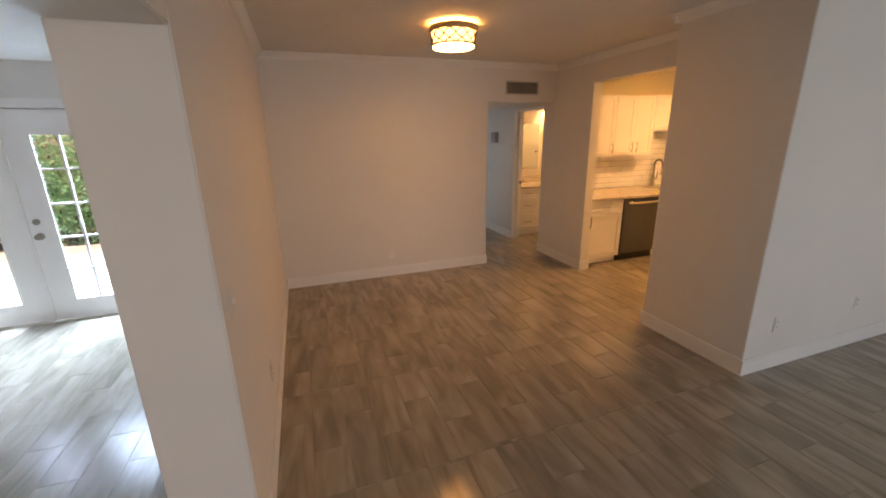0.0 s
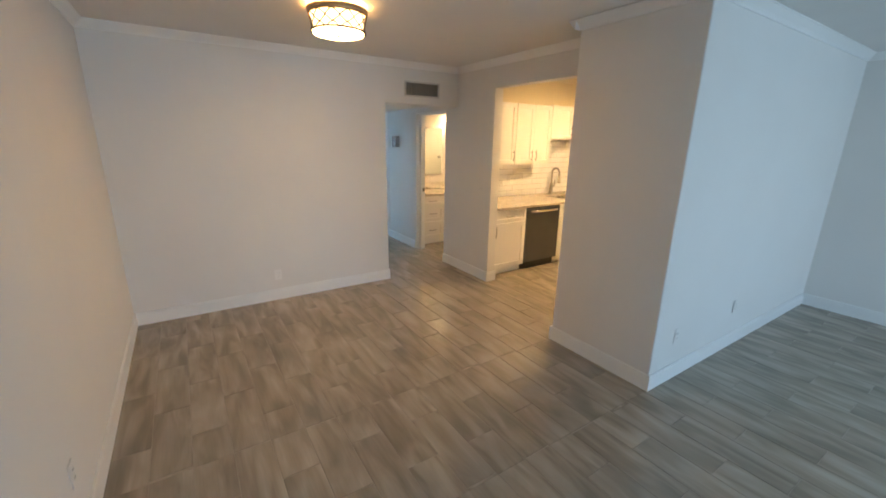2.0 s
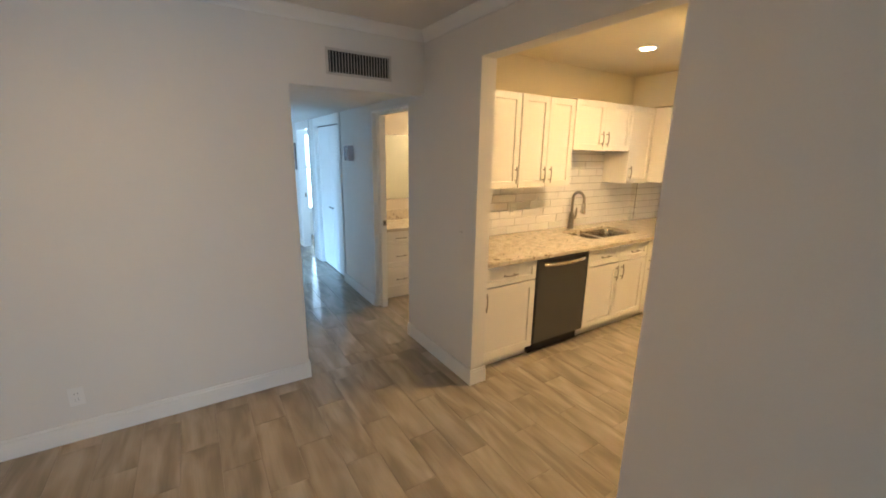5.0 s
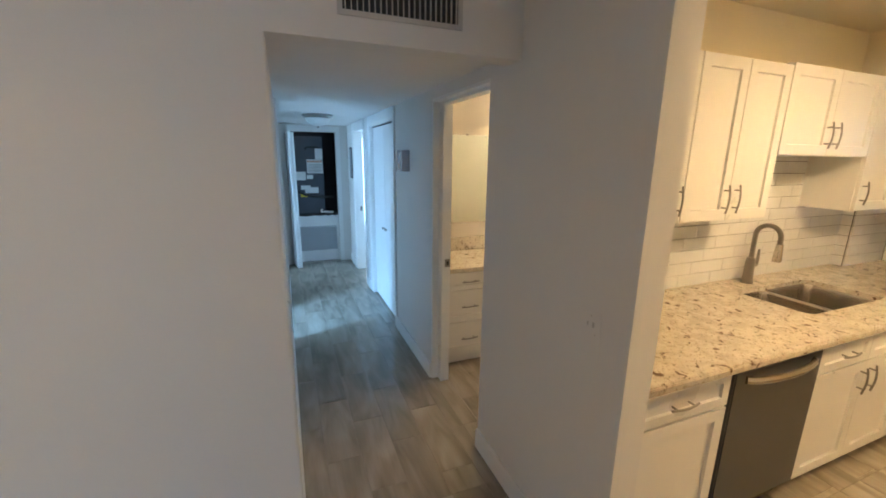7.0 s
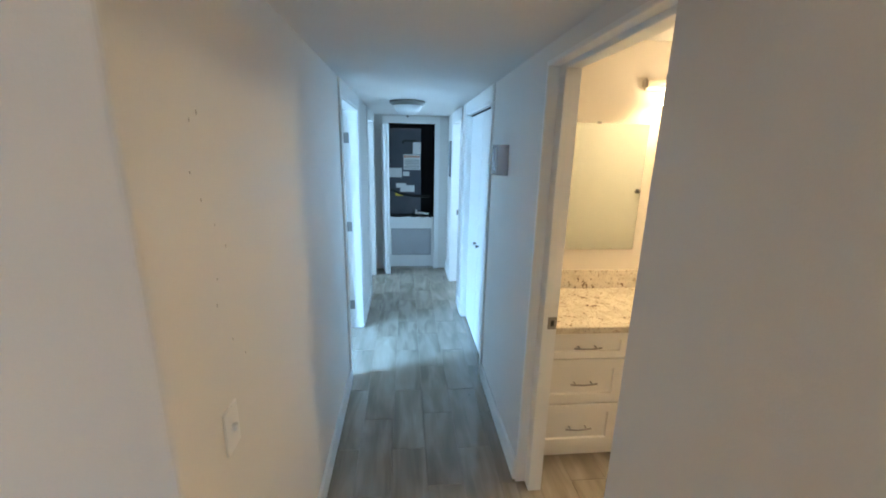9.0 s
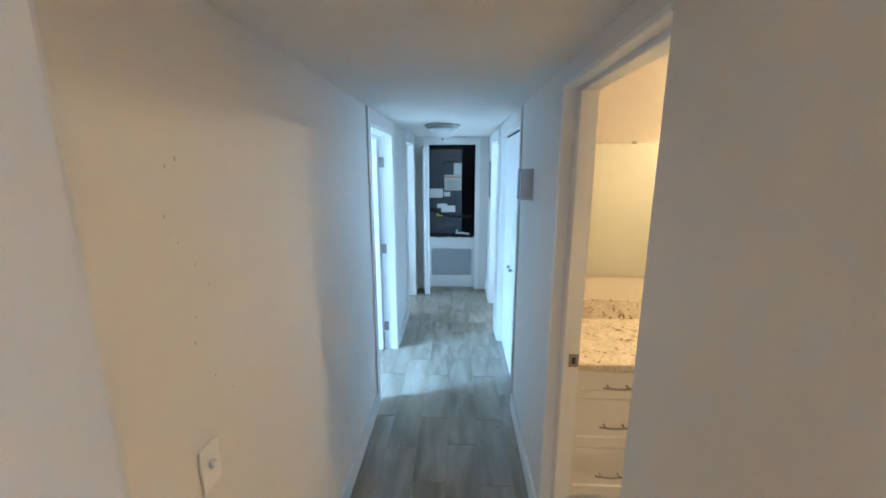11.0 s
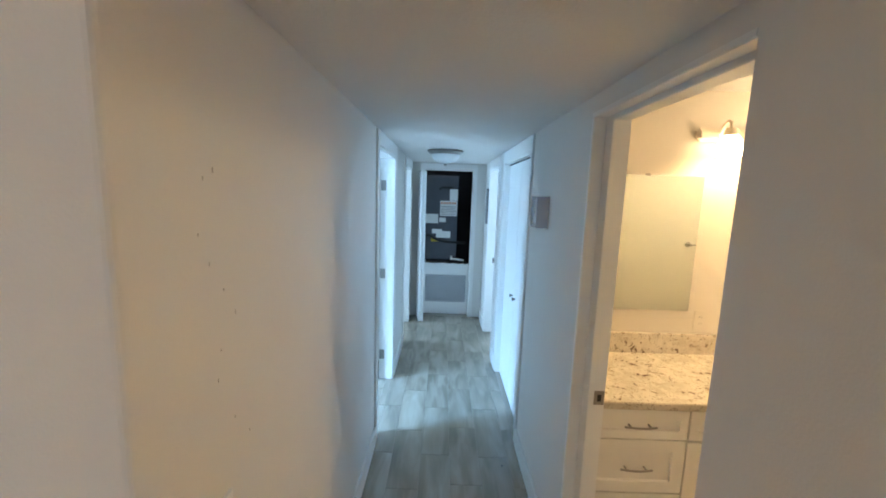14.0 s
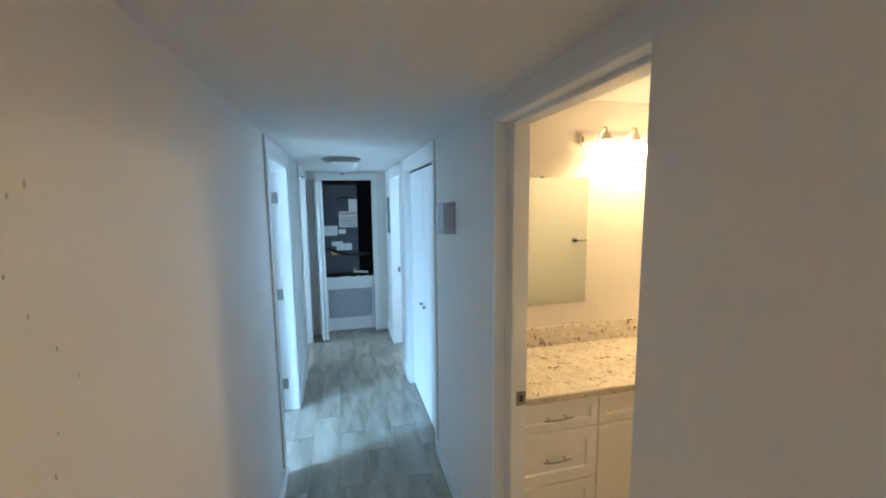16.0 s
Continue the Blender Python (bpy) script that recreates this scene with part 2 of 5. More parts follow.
def glass_mat():
    m = bpy.data.materials.new("clear_glass")
    m.use_nodes = True
    n, l = nt(m)
    b = n["Principled BSDF"]
    b.inputs["Base Color"].default_value = (0.97, 0.98, 0.98, 1)
    b.inputs["Roughness"].default_value = 0.02
    b.inputs["Transmission Weight"].default_value = 1.0
    b.inputs["IOR"].default_value = 1.45
    return m


def mirror_mat():
    m = bpy.data.materials.new("mirror_silver")
    m.use_nodes = True
    b = m.node_tree.nodes["Principled BSDF"]
    b.inputs["Base Color"].default_value = (0.76, 0.83, 0.78, 1)
    b.inputs["Metallic"].default_value, b.inputs["Roughness"].default_value = 1.0, 0.02
    return m


M_PLANK, M_GRANITE, M_GLASS, M_MIRROR = plank_mat(), granite_mat(), glass_mat(), mirror_mat()


# ---- mesh helpers ----
def add_box(bm, x0, x1, y0, y1, z0, z1, bevel=0.0, m=None):
    vs = [bm.verts.new((x, y, z)) for x in (x0, x1) for y in (y0, y1) for z in (z0, z1)]
    idx = ((0, 1, 3, 2), (4, 6, 7, 5), (0, 4, 5, 1), (2, 3, 7, 6), (0, 2, 6, 4), (1, 5, 7, 3))
    fs = [bm.faces.new([vs[i] for i in f]) for f in idx]
    if bevel:
        es = list({e for f in fs for e in f.edges})
        r = bmesh.ops.bevel(bm, geom=es, offset=bevel, segments=2, affect="EDGES", clamp_overlap=True)
        vs = list({v for f in r["faces"] for v in f.verts} | {v for v in vs if v.is_valid})
    if m is not None:
        bmesh.ops.transform(bm, matrix=m, verts=[v for v in vs if v.is_valid])
    return vs


def add_lathe(bm, profile, seg=32, m=None):
    """Turned shape about z from (radius, z) pairs, open ends closed where the radius is zero."""
    rings = []
    for r, z in profile:
        if r < 1e-5:
            rings.append([bm.verts.new((0, 0, z))])
        else:
            rings.append([bm.verts.new((r * math.cos(2 * math.pi * i / seg), r * math.sin(2 * math.pi * i / seg), z)) for i in range(seg)])
    for a, b in zip(rings, rings[1:]):
        for i in range(seg):
            j = (i + 1) % seg
            q = [a[i % len(a)], a[j % len(a)], b[j % len(b)], b[i % len(b)]]
            u = []
            for v in q:
                if v not in u:
                    u.append(v)
            if len(u) > 2:
                bm.faces.new(u)
    vs = [v for r in rings for v in r]
    if m is not None:
        bmesh.ops.transform(bm, matrix=m, verts=vs)
    return vs


def add_tube(bm, pts, r, seg=10, m=None):
    """Round tube along a line of points."""
    pts = [Vector(p) for p in pts]
    rings, side = [], None
    for i, p in enumerate(pts):
        d = (pts[min(i + 1, len(pts) - 1)] - pts[max(i - 1, 0)]).normalized()
        if side is None:
            side = d.orthogonal().normalized()
        side = (side - d * side.dot(d)).normalized()
        up = d.cross(side)
        rr = r[i] if isinstance(r, (list, tuple)) else r
        rings.append([bm.verts.new(p + side * rr * math.cos(2 * math.pi * k / seg) + up * rr * math.sin(2 * math.pi * k / seg)) for k in range(seg)])
    for a, b in zip(rings, rings[1:]):
        for k in range(seg):
            bm.faces.new((a[k], a[(k + 1) % seg], b[(k + 1) % seg], b[k]))
    bm.faces.new(rings[0][::-1])
    bm.faces.new(rings[-1])
    vs = [v for q in rings for v in q]
    if m is not None:
        bmesh.ops.transform(bm, matrix=m, verts=vs)
    return vs


def add_prism(bm, outline, z0, z1):
    """Upright block on a footprint."""
    lo = [bm.verts.new((x, y, z0)) for x, y in outline]
    hi = [bm.verts.new((x, y, z1)) for x, y in outline]
    for i in range(len(lo)):
        j = (i + 1) % len(lo)
        bm.faces.new((lo[i], lo[j], hi[j], hi[i]))
    bm.faces.new(lo[::-1])
    bm.faces.new(hi)


def arc(cx, cy, r, a0, a1, n=6):
    return [(cx + r * math.cos(radians(a0 + (a1 - a0) * i / n)), cy + r * math.sin(radians(a0 + (a1 - a0) * i / n))) for i in range(n + 1)]


def mesh_of(name, bm, material, smooth=False):
    bmesh.ops.recalc_face_normals(bm, faces=bm.faces)
    me = bpy.data.meshes.new(name)
    bm.to_mesh(me)
    bm.free()
    me.materials.append(material)
    if smooth:
        for p in me.polygons:
            p.use_smooth = True
        me.set_sharp_from_angle(angle=radians(35))
    return me


def part(name, bm, material, parent=None, label="", m=None, smooth=False):
    ob = new(name, mesh_of(name, bm, material, smooth))
    ob.parent = parent
    if m is not None:
        ob.matrix_basis = m
    if label:
        tagged(ob, label)
    return ob


def boxes(name, rows, material, parent=None, label="", bevel=0.0, m=None):
    bm = bmesh.new()
    for r in rows:
        add_box(bm, *r, bevel=bevel)
    return part(name, bm, material, parent, label, m)


def thing(name, m, label, category, group="", kind=""):
    ob = new(name)
    ob.empty_display_size = 0.1
    ob.matrix_basis = m
    return tagged(ob, label, category, group, kind)


def setting(name, rows, material, label, category, bevel=0.0):
    return tagged(boxes(name, rows, material, bevel=bevel), label, category, kind="structure")


# ---- structure ----
XL, XH0, XH1, YB, ZC, ZH = -0.60, 2.015, 3.035, 4.352, 2.60, 2.185
PY0, PY1 = 3.62, 4.63            # the pillar between kitchen and hall
BX, BY0, BY1 = 2.586, 1.22, 2.13  # the block beside the kitchen opening
KB, KX, KZ = 4.50, 6.75, 2.62    # kitchen back wall, east wall, ceiling
EY = 9.40                        # end of the hall
W = 0.12

_bm = bmesh.new()
add_prism(_bm, [(XL - 0.29, YB)] + arc(XH0 + 0.006 - 0.012, YB + 0.012, 0.012, -90, 0, 3) + [(XH0 + 0.006, YB + W), (XL - 0.29, YB + W)], 0, 2.143)
add_box(_bm, XL - 0.29, XH1, YB, YB + W, 2.143, ZC)
tagged(part("wall_back", _bm, M_WALL), "white painted plaster wall with a hall opening", "wall", kind="structure")
setting("wall_left", [(XL - 0.29, XL, 0.97, YB, 0, ZC), (XL - 0.29, XL, -1.7, 0.97, 2.04, ZC), (XL - 0.29, XL, -4.2, -1.7, 0, ZC)], M_WALL, "thick white painted wall with an opening to the sunroom", "wall", 0.006)
for _k, _row in enumerate([(XH0 - W, XH0, YB + W, 6.50, 0, ZH), (XH0 - W, XH0, 6.50, 7.42, 2.08, ZH), (XH0 - W, XH0, 7.42, 8.35, 0, ZH),
                           (XH0 - W, XH0, 8.35, 9.10, 2.08, ZH), (XH0 - W, XH0, 9.10, EY, 0, ZH)]):
    setting(f"wall_hall_left_{_k + 1}", [_row], M_WALL, "white painted hall wall with two door openings", "wall")
for _k, _row in enumerate([(XH1, XH1 + W, PY0, YB + W, 0, KZ), (XH1, XH1 + W, YB + W, PY1, 0, 2.4), (XH1, XH1 + W, PY1, 5.455, 2.118, 2.4), (XH1, XH1 + W, 5.455, 6.52, 0, 2.4),
                            (XH1, XH1 + W, 6.52, 7.64, 2.08, ZH), (XH1, XH1 + W, 7.64, 8.02, 0, ZH), (XH1, XH1 + W, 8.02, 8.80, 2.08, ZH), (XH1, XH1 + W, 8.80, EY, 0, ZH)]):
    setting(f"wall_hall_right_{_k + 1}", [_row], M_WALL, "white painted wall between hall, bathroom and kitchen", "wall")
setting("wall_beam", [(XH1, XH1 + W, BY1, PY0, 2.31, KZ)], M_WALL, "white painted beam over the kitchen opening", "beam")
_bm = bmesh.new()
add_prism(_bm, [(BX, BY1 - 0.012)] + arc(BX + 0.012, BY0 + 0.012, 0.012, 180, 270, 3) + [(5.69, BY0), (5.69, BY0 + W), (XH1 + W, BY0 + W), (XH1 + W, BY1)] + arc(BX + 0.012, BY1 - 0.012, 0.012, 90, 180, 3)[:-1], 0, KZ)
tagged(part("wall_living_north", _bm, M_WALL, smooth=True), "white painted wall block and living room wall", "wall", kind="structure")
setting("wall_living_east", [(5.69, 5.81, -4.2, BY0 + W, 0, KZ)], M_WALL, "white painted living room end wall", "wall")
setting("wall_living_south", [(XL - 0.29, 1.3, -4.32, -4.2, 0, ZC), (5.1, 5.81, -4.32, -4.2, 0, ZC), (1.3, 5.1, -4.32, -4.2, 0, 0.5), (1.3, 5.1, -4.32, -4.2, 2.35, ZC)], M_WALL, "white painted wall with a wide window opening", "wall")
setting("wall_bath_south", [(XH1 + W, 5.3, KB + W - 0.02, KB + W, 0, 2.4)], M_BATHWALL, "bathroom side wall in darkened cream paint", "wall")
setting("wall_kitchen_back", [(XH1 + W, KX + W, KB, KB + W - 0.02, 0, KZ)], M_KITWALL, "cream painted kitchen wall", "wall")
setting("wall_kitchen_east", [(KX, KX + W, BY0, 2.95, 0, KZ), (KX, KX + W, 4.02, KB, 0, KZ), (KX, KX + W, 2.95, 4.02, 0, 1.2), (KX, KX + W, 2.95, 4.02, 2.13, KZ)], M_KITWALL, "painted kitchen wall with a window opening", "wall")
setting("wall_kitchen_south", [(5.81, KX, BY0, BY0 + W, 0, KZ)], M_KITWALL, "painted kitchen side wall", "wall")
setting("wall_kitchen_soffit", [(5.97, KX, BY0 + W, KB, 2.262, KZ)], M_KITWALL, "painted soffit over the kitchen window", "soffit")
setting("wall_bath_north", [(XH1 + W, 5.3, 6.15, 6.27, 0, 2.4)], M_BATHWALL, "bathroom wall in darkened cream paint", "wall")
setting("wall_bath_east", [(5.3, 5.42, KB + W, 6.27, 0, 2.4)], M_BATHWALL, "bathroom end wall in darkened cream paint", "wall")
setting("wall_hall_end", [(XH0 - W, 2.19, EY, EY + 0.1, 0, ZH), (2.85, XH1 + W, EY, EY + 0.1, 0, ZH), (2.19, 2.85, EY, EY + 0.1, 2.08, ZH)], M_WALL, "white painted hall end wall with a utility closet", "wall")
setting("wall_closet", [(1.88, 1.98, EY + 0.1, 10.4, 0, 2.4), (3.06, 3.16, EY + 0.1, 10.4, 0, 2.4), (1.88, 3.16, 10.4, 10.5, 0, 2.4)], M_DARK, "utility closet walls painted near-black for the shade", "wall")
setting("wall_linen", [(3.7, 3.8, 6.27, 7.78, 0, 2.4), (XH1 + W, 6.2, 7.78, 7.88, 0, 2.4)], M_WALL, "plain painted closet walls", "wall")
NY = 9.85                        # window wall of the far bedroom
setting("wall_far_bedroom", [(6.2, 6.32, 7.78, NY + W, 0, 2.4), (3.162, 3.24, NY, NY + W, 0, 2.4), (4.5, 6.2, NY, NY + W, 0, 2.4), (3.24, 4.5, NY, NY + W, 0, 0.5), (3.24, 4.5, NY, NY + W, 2.07, 2.4)], M_WALL, "painted far bedroom walls with a low window opening", "wall")
# the opening at y 7.9 to 9.2 is added for the back bedroom fill
setting("wall_bedroom", [(-0.72, -0.6, YB + W, 4.7, 0, 2.4), (-0.72, -0.6, 6.6, 7.9, 0, 2.4), (-0.72, -0.6, 9.2, 9.5, 0, 2.4), (-0.72, -0.6, 7.9, 9.2, 0, 0.8), (-0.72, -0.6, 7.9, 9.2, 2.2, 2.4), (-0.6, XH0 - W, 7.80, 7.88, 0, 2.4), (-0.72, -0.6, 4.7, 6.6, 0, 0.8), (-0.72, -0.6, 4.7, 6.6, 2.2, 2.4), (-0.72, XH0 - W, 9.5, 9.62, 0, 2.4)], M_WALL, "painted bedroom walls with a window opening", "wall")
setting("wall_sunroom_north", [(-4.2, -3.62, 4.25, 4.37, 0, 2.5), (-1.94, XL - 0.29, 4.25, 4.37, 0, 2.5), (-3.62, -1.94, 4.25, 4.37, 2.03, 2.5)], M_WALL, "white painted sunroom wall around the french doors", "wall")
setting("wall_sunroom_west", [(-4.32, -4.2, -4.2, 4.37, 0, 2.5)], M_WALL, "white painted sunroom wall", "wall")
# the south opening is invented, only to pass the sunroom fill
setting("wall_sunroom_south", [(-4.2, -3.9, -4.32, -4.2, 0, 2.5), (-1.3, XL - 0.29, -4.32, -4.2, 0, 2.5), (-3.9, -1.3, -4.32, -4.2, 0, 0.4), (-3.9, -1.3, -4.32, -4.2, 2.3, 2.5)], M_WALL, "white painted sunroom wall, unseen opening added for fill light", "wall")

setting("ceiling", [(XL - 0.29, XH1 + W, -4.32, YB + W, ZC, ZC + 0.1), (XH1 + W, 5.81, -4.32, BY0, ZC, ZC + 0.1)], M_CEIL, "white textured ceiling", "ceiling")
setting("ceiling_kitchen", [(XH1 + W, KX + W, BY0 + 0.001, KB + W, KZ, KZ + 0.1)], M_KITWALL, "cream painted kitchen ceiling", "ceiling")
setting("ceiling_hall", [(XH0 - W, XH1, YB + W, EY + 0.1, ZH, ZH + 0.1)], M_CEIL, "low white hall ceiling", "ceiling")
setting("ceiling_bath", [(XH1 + W, 5.42, KB + W, 6.27, 2.4, 2.5)], M_CEIL, "bathroom ceiling", "ceiling")
setting("ceiling_sunroom", [(-4.32, XL - 0.29, -4.32, 4.37, 2.42, 2.5)], M_CEIL, "white sunroom ceiling", "ceiling")
setting("ceiling_bedroom", [(-0.72, XH0 - W, YB + W, 9.62, 2.4, 2.5)], M_CEIL, "bedroom ceiling", "ceiling")
setting("ceiling_closet", [(1.88, 3.9, EY + 0.1, 10.5, 2.4, 2.5), (3.161, 6.32, 6.271, NY + W, 2.401, 2.5)], M_CEIL, "closet ceiling", "ceiling")

floor = setting("floor", [(-4.32, KX + W, -4.32, 4.37, -0.12, -0.0024), (-0.72, KX + W, 4.37, 10.5, -0.12, -0.0024)], M_GROUT, "grey-brown wood-look plank tile floor with pale grout", "floor")
tagged(setting("ground", [(-400, 400, -400, 400, -0.6, -0.22)], M_SOIL, "soil and grass outside", "ground"))
setting("pavement", [(-9, -0.75, 4.37, 8.2, -0.215, -0.05)], M_PATIO, "pale sunlit concrete patio", "patio")


# ---- trim ----
def baseboard(rows):
    for r in rows:
        bm = bmesh.new()
        x0, x1, y0, y1 = r
        add_box(bm, x0, x1, y0, y1, 0.001, 0.105)
        t = 0.0045
        if x1 - x0 < y1 - y0:
            add_box(bm, x0 + (t if x0 in THIN else 0), x1 - (t if x1 in THIN else 0), y0, y1, 0.105, 0.125, 0.002)
        else:
            add_box(bm, x0, x1, y0 + t, y1 - 0.0, 0.105, 0.125, 0.002)
        tagged(part("baseboard", bm, M_TRIM), "white painted baseboard", "baseboard", kind="structure")


THIN = ()
B = 0.015
baseboard([(XL + B, XH0 + B, YB - B, YB), (XL, XL + B, 0.97, YB), (XL - 0.29, XL + B, 0.97 - B, 0.97), (XH0, XH0 + B, YB, 6.425), (XH0, XH0 + B, 7.495, 8.282),
           (XH1 - B, XH1, PY0 - B, PY1), (XH1, XH1 + W + B, PY0 - B, PY0), (XH1 + W, XH1 + W + B, PY0, 3.78),
           (XH1 - B, XH1, 5.457, 6.458), (XH1 - B, XH1, 7.71, 7.95), (XH1 - B, XH1, 8.87, EY),
           (BX - B, BX, BY0 - B, BY1 + B), (BX, XH1 + W, BY1, BY1 + B), (BX, 5.69, BY0 - B, BY0), (5.69 - B, 5.69, -4.2, BY0 - B),
           (-1.85, XL - 0.29, 4.25 - B, 4.25), (-4.2, -3.7, 4.25 - B, 4.25), (XL - 0.29 - B, XL - 0.29, 0.97, 4.25 - B)])


def crown(name, p0, p1, inward, z):
    """Stepped cornice along a wall from p0 to p1; inward points into the room."""
    bm = bmesh.new()
    prof = [(0, -0.066), (0.010, -0.066), (0.014, -0.055), (0.024, -0.042), (0.044, -0.023), (0.054, -0.014), (0.058, -0.010), (0.066, -0.008), (0.066, 0), (0, 0)]
    a, b, n = Vector((*p0, z)), Vector((*p1, z)), Vector((*inward, 0))
    ra = [bm.verts.new(a + n * u + Vector((0, 0, v))) for u, v in prof]
    rb = [bm.verts.new(b + n * u + Vector((0, 0, v))) for u, v in prof]
    for i in range(len(prof)):
        j = (i + 1) % len(prof)
        bm.faces.new((ra[i], ra[j], rb[j], rb[i]))
    bm.faces.new(ra)
    bm.faces.new(rb[::-1])
    return tagged(part(name, bm, M_TRIM), "white painted crown moulding", "crown moulding", kind="structure")


for p0, p1, nn in (((XL, YB), (XH1, YB), (0, -1)), ((XL, -4.2), (XL, YB), (1, 0)), ((XH1, BY1), (XH1, YB), (-1, 0)), ((BX, BY0), (BX, BY1), (-1, 0)),
                   ((BX - 0.066, BY1), (XH1, BY1), (0, 1)), ((BX - 0.066, BY0), (5.69, BY0), (0, -1)), ((5.69, -4.2), (5.69, BY0), (-1, 0))):
    crown("crown_moulding", p0, p1, nn, ZC - 0.001)


def casing_x(name, x, side, y0, y1, ztop, c=0.068, near=True, far=True, depth=W):
    """Door casing on a wall in an x plane; side is the direction that it stands proud to, with jamb liner."""
    t = 0.013
    xa, xb = sorted((x, x + side * t))
    bm = bmesh.new()
    top = ZH - 0.003
    if near:
        add_box(bm, xa, xb, y0 - c, y0, 0.002, top, 0.003)
    if far:
        add_box(bm, xa, xb, y1, y1 + c, 0.002, top, 0.003)
    add_box(bm, xa, xb, y0, y1, ztop, top, 0.003)
    ja, jb = sorted((x + side * 0.004, x - side * (depth + 0.004)))
    if near:
        add_box(bm, ja, jb, y0, y0 + 0.018, 0.002, ztop)
    add_box(bm, ja, jb, y1 - 0.018, y1, 0.002, ztop)
    add_box(bm, ja, jb, y0, y1, ztop - 0.018, ztop + 0.001)
    return tagged(part(name, bm, M_TRIM), "white painted door casing and jamb", "door casing", kind="structure")


setting("trim_1", [(XH1 - 0.003, XH1 + 0.048, 5.436, 5.457, 0.002, 2.10), (XH1 + 0.048, XH1 + W - 0.004, 5.372, 5.457, 0.002, 2.083),
                   (XH1 - 0.003, XH1 + 0.048, PY1, 5.457, 2.10, 2.119), (XH1 + 0.048, XH1 + W - 0.004, PY1, 5.457, 2.083, 2.119)], M_TRIM, "white painted rebated bathroom door jamb", "door jamb", 0.0025)
casing_x("trim_2", XH1, -1, 6.52, 7.64, 2.08, c=0.06)
casing_x("trim_3", XH1, -1, 8.02, 8.80, 2.08)
casing_x("trim_4", XH0, 1, 6.50, 7.42, 2.08, c=0.075)
casing_x("trim_5", XH0, 1, 8.35, 9.10, 2.08)
setting("trim_6", [(2.125, 2.19, EY - 0.016, EY, 0.002, 2.165), (2.85, 2.915, EY - 0.016, EY, 0.002, 2.165), (2.19, 2.85, EY - 0.016, EY, 2.08, 2.165)], M_TRIM, "white painted closet casing", "door casing", 0.003)


# ---- hardware ----
def add_pull(bm, length, m):
    """Bowed bar pull on two posts, lying along x, standing out along -y."""
    h = length / 2
    add_tube(bm, [(-h * 0.62, 0, 0), (-h * 0.62, -0.026, 0)], 0.0045, 8, m)
    add_tube(bm, [(h * 0.62, 0, 0), (h * 0.62, -0.026, 0)], 0.0045, 8, m)
    add_tube(bm, [(-h + 2 * h * i / 8, -0.024 - 0.010 * math.sin(math.pi * i / 8), 0) for i in range(9)], 0.0050, 8, m)


def shaker(w, h, rail=0.058, t=0.02, rec=0.011):
    """Shaker front: flat frame with a recessed panel; its lower left corner at the origin, facing -y."""
    bm = bmesh.new()
    rail = min(rail, h * 0.28, w * 0.3)
    e, k = 0.0015, 0.003
    def ring(d, y):
        return [bm.verts.new((x, y, z)) for x, z in ((d, d), (w - d, d), (w - d, h - d), (d, h - d))]
    rings = [ring(0, 0), ring(0, -t + e), ring(e, -t), ring(rail, -t), ring(rail + k, -t + rec)]
    for a, b in zip(rings, rings[1:]):
        for q in range(4):
            bm.faces.new((a[q], a[(q + 1) % 4], b[(q + 1) % 4], b[q]))
    bm.faces.new(rings[-1])
    bm.faces.new(rings[0][::-1])
    return bm


def front(parent, name, x, z, w, h, y, pull, turn=0):
    """A shaker front with its pull under a cabinet. pull: 'h' or ('v', dx, dz)."""
    f = part(name, shaker(w, h), M_CAB, parent, m=pose(x, y, z))
    bm = bmesh.new()
    if pull[0] == "h":
        add_pull(bm, 0.15, pose(w / 2, -0.02, h / 2))
    else:
        add_pull(bm, 0.15, pose(pull[1], -0.02, pull[2], 0, 90, 0))
    part("handle", bm, M_NICKEL, f, "brushed nickel bow pull", smooth=True)
    return f


def base_cabinet(x0, x1, fronts, m, label, depth=0.60, h=0.88, toe=0.095, sunk=False, toe_past=0.0, toe_before=0.0):
    """Base unit at m: local x along the run, front at y = 0, back at +depth."""
    c = thing("base_cabinet", m, label, "kitchen cabinet", "kitchen base cabinets")
    w = x1 - x0
    bm = bmesh.new()
    if sunk:
        add_box(bm, 0, w, 0.0, depth, toe, 0.62)
        add_box(bm, 0, w, 0.0, 0.02, 0.62, h)
    else:
        add_box(bm, 0, w, 0.0, depth, toe, h)
    part("body", bm, M_CAB, c)
    bm = bmesh.new()
    add_box(bm, -toe_before, w + toe_past, 0.06, depth, 0.001, toe)
    part("toe_kick", bm, M_CAB, c)
    for f in fronts:
        front(c, *f)
    return c


# ---- kitchen ----
FY, CY, CT = 3.722, 3.685, 0.915
G = 0.002


def drawer_over_door(w, side="l"):
    dx = 0.06 if side == "l" else w - 0.045
    return [("drawer_front", 0.004, 0.715, w - 0.008, 0.155, 0, ("h",)), ("door", 0.004, 0.105, w - 0.008, 0.60, 0, ("v", dx, 0.50))]


def sink_fronts(w):
    a = w / 2
    return [("drawer_front", 0.004, 0.715, a - 0.006, 0.155, 0, ("h",)), ("drawer_front", a + 0.002, 0.715, a - 0.006, 0.155, 0, ("h",)),
            ("door", 0.004, 0.105, a - 0.006, 0.60, 0, ("v", a - 0.045, 0.50)), ("door", a + 0.002, 0.105, a - 0.006, 0.60, 0, ("v", 0.045, 0.50))]


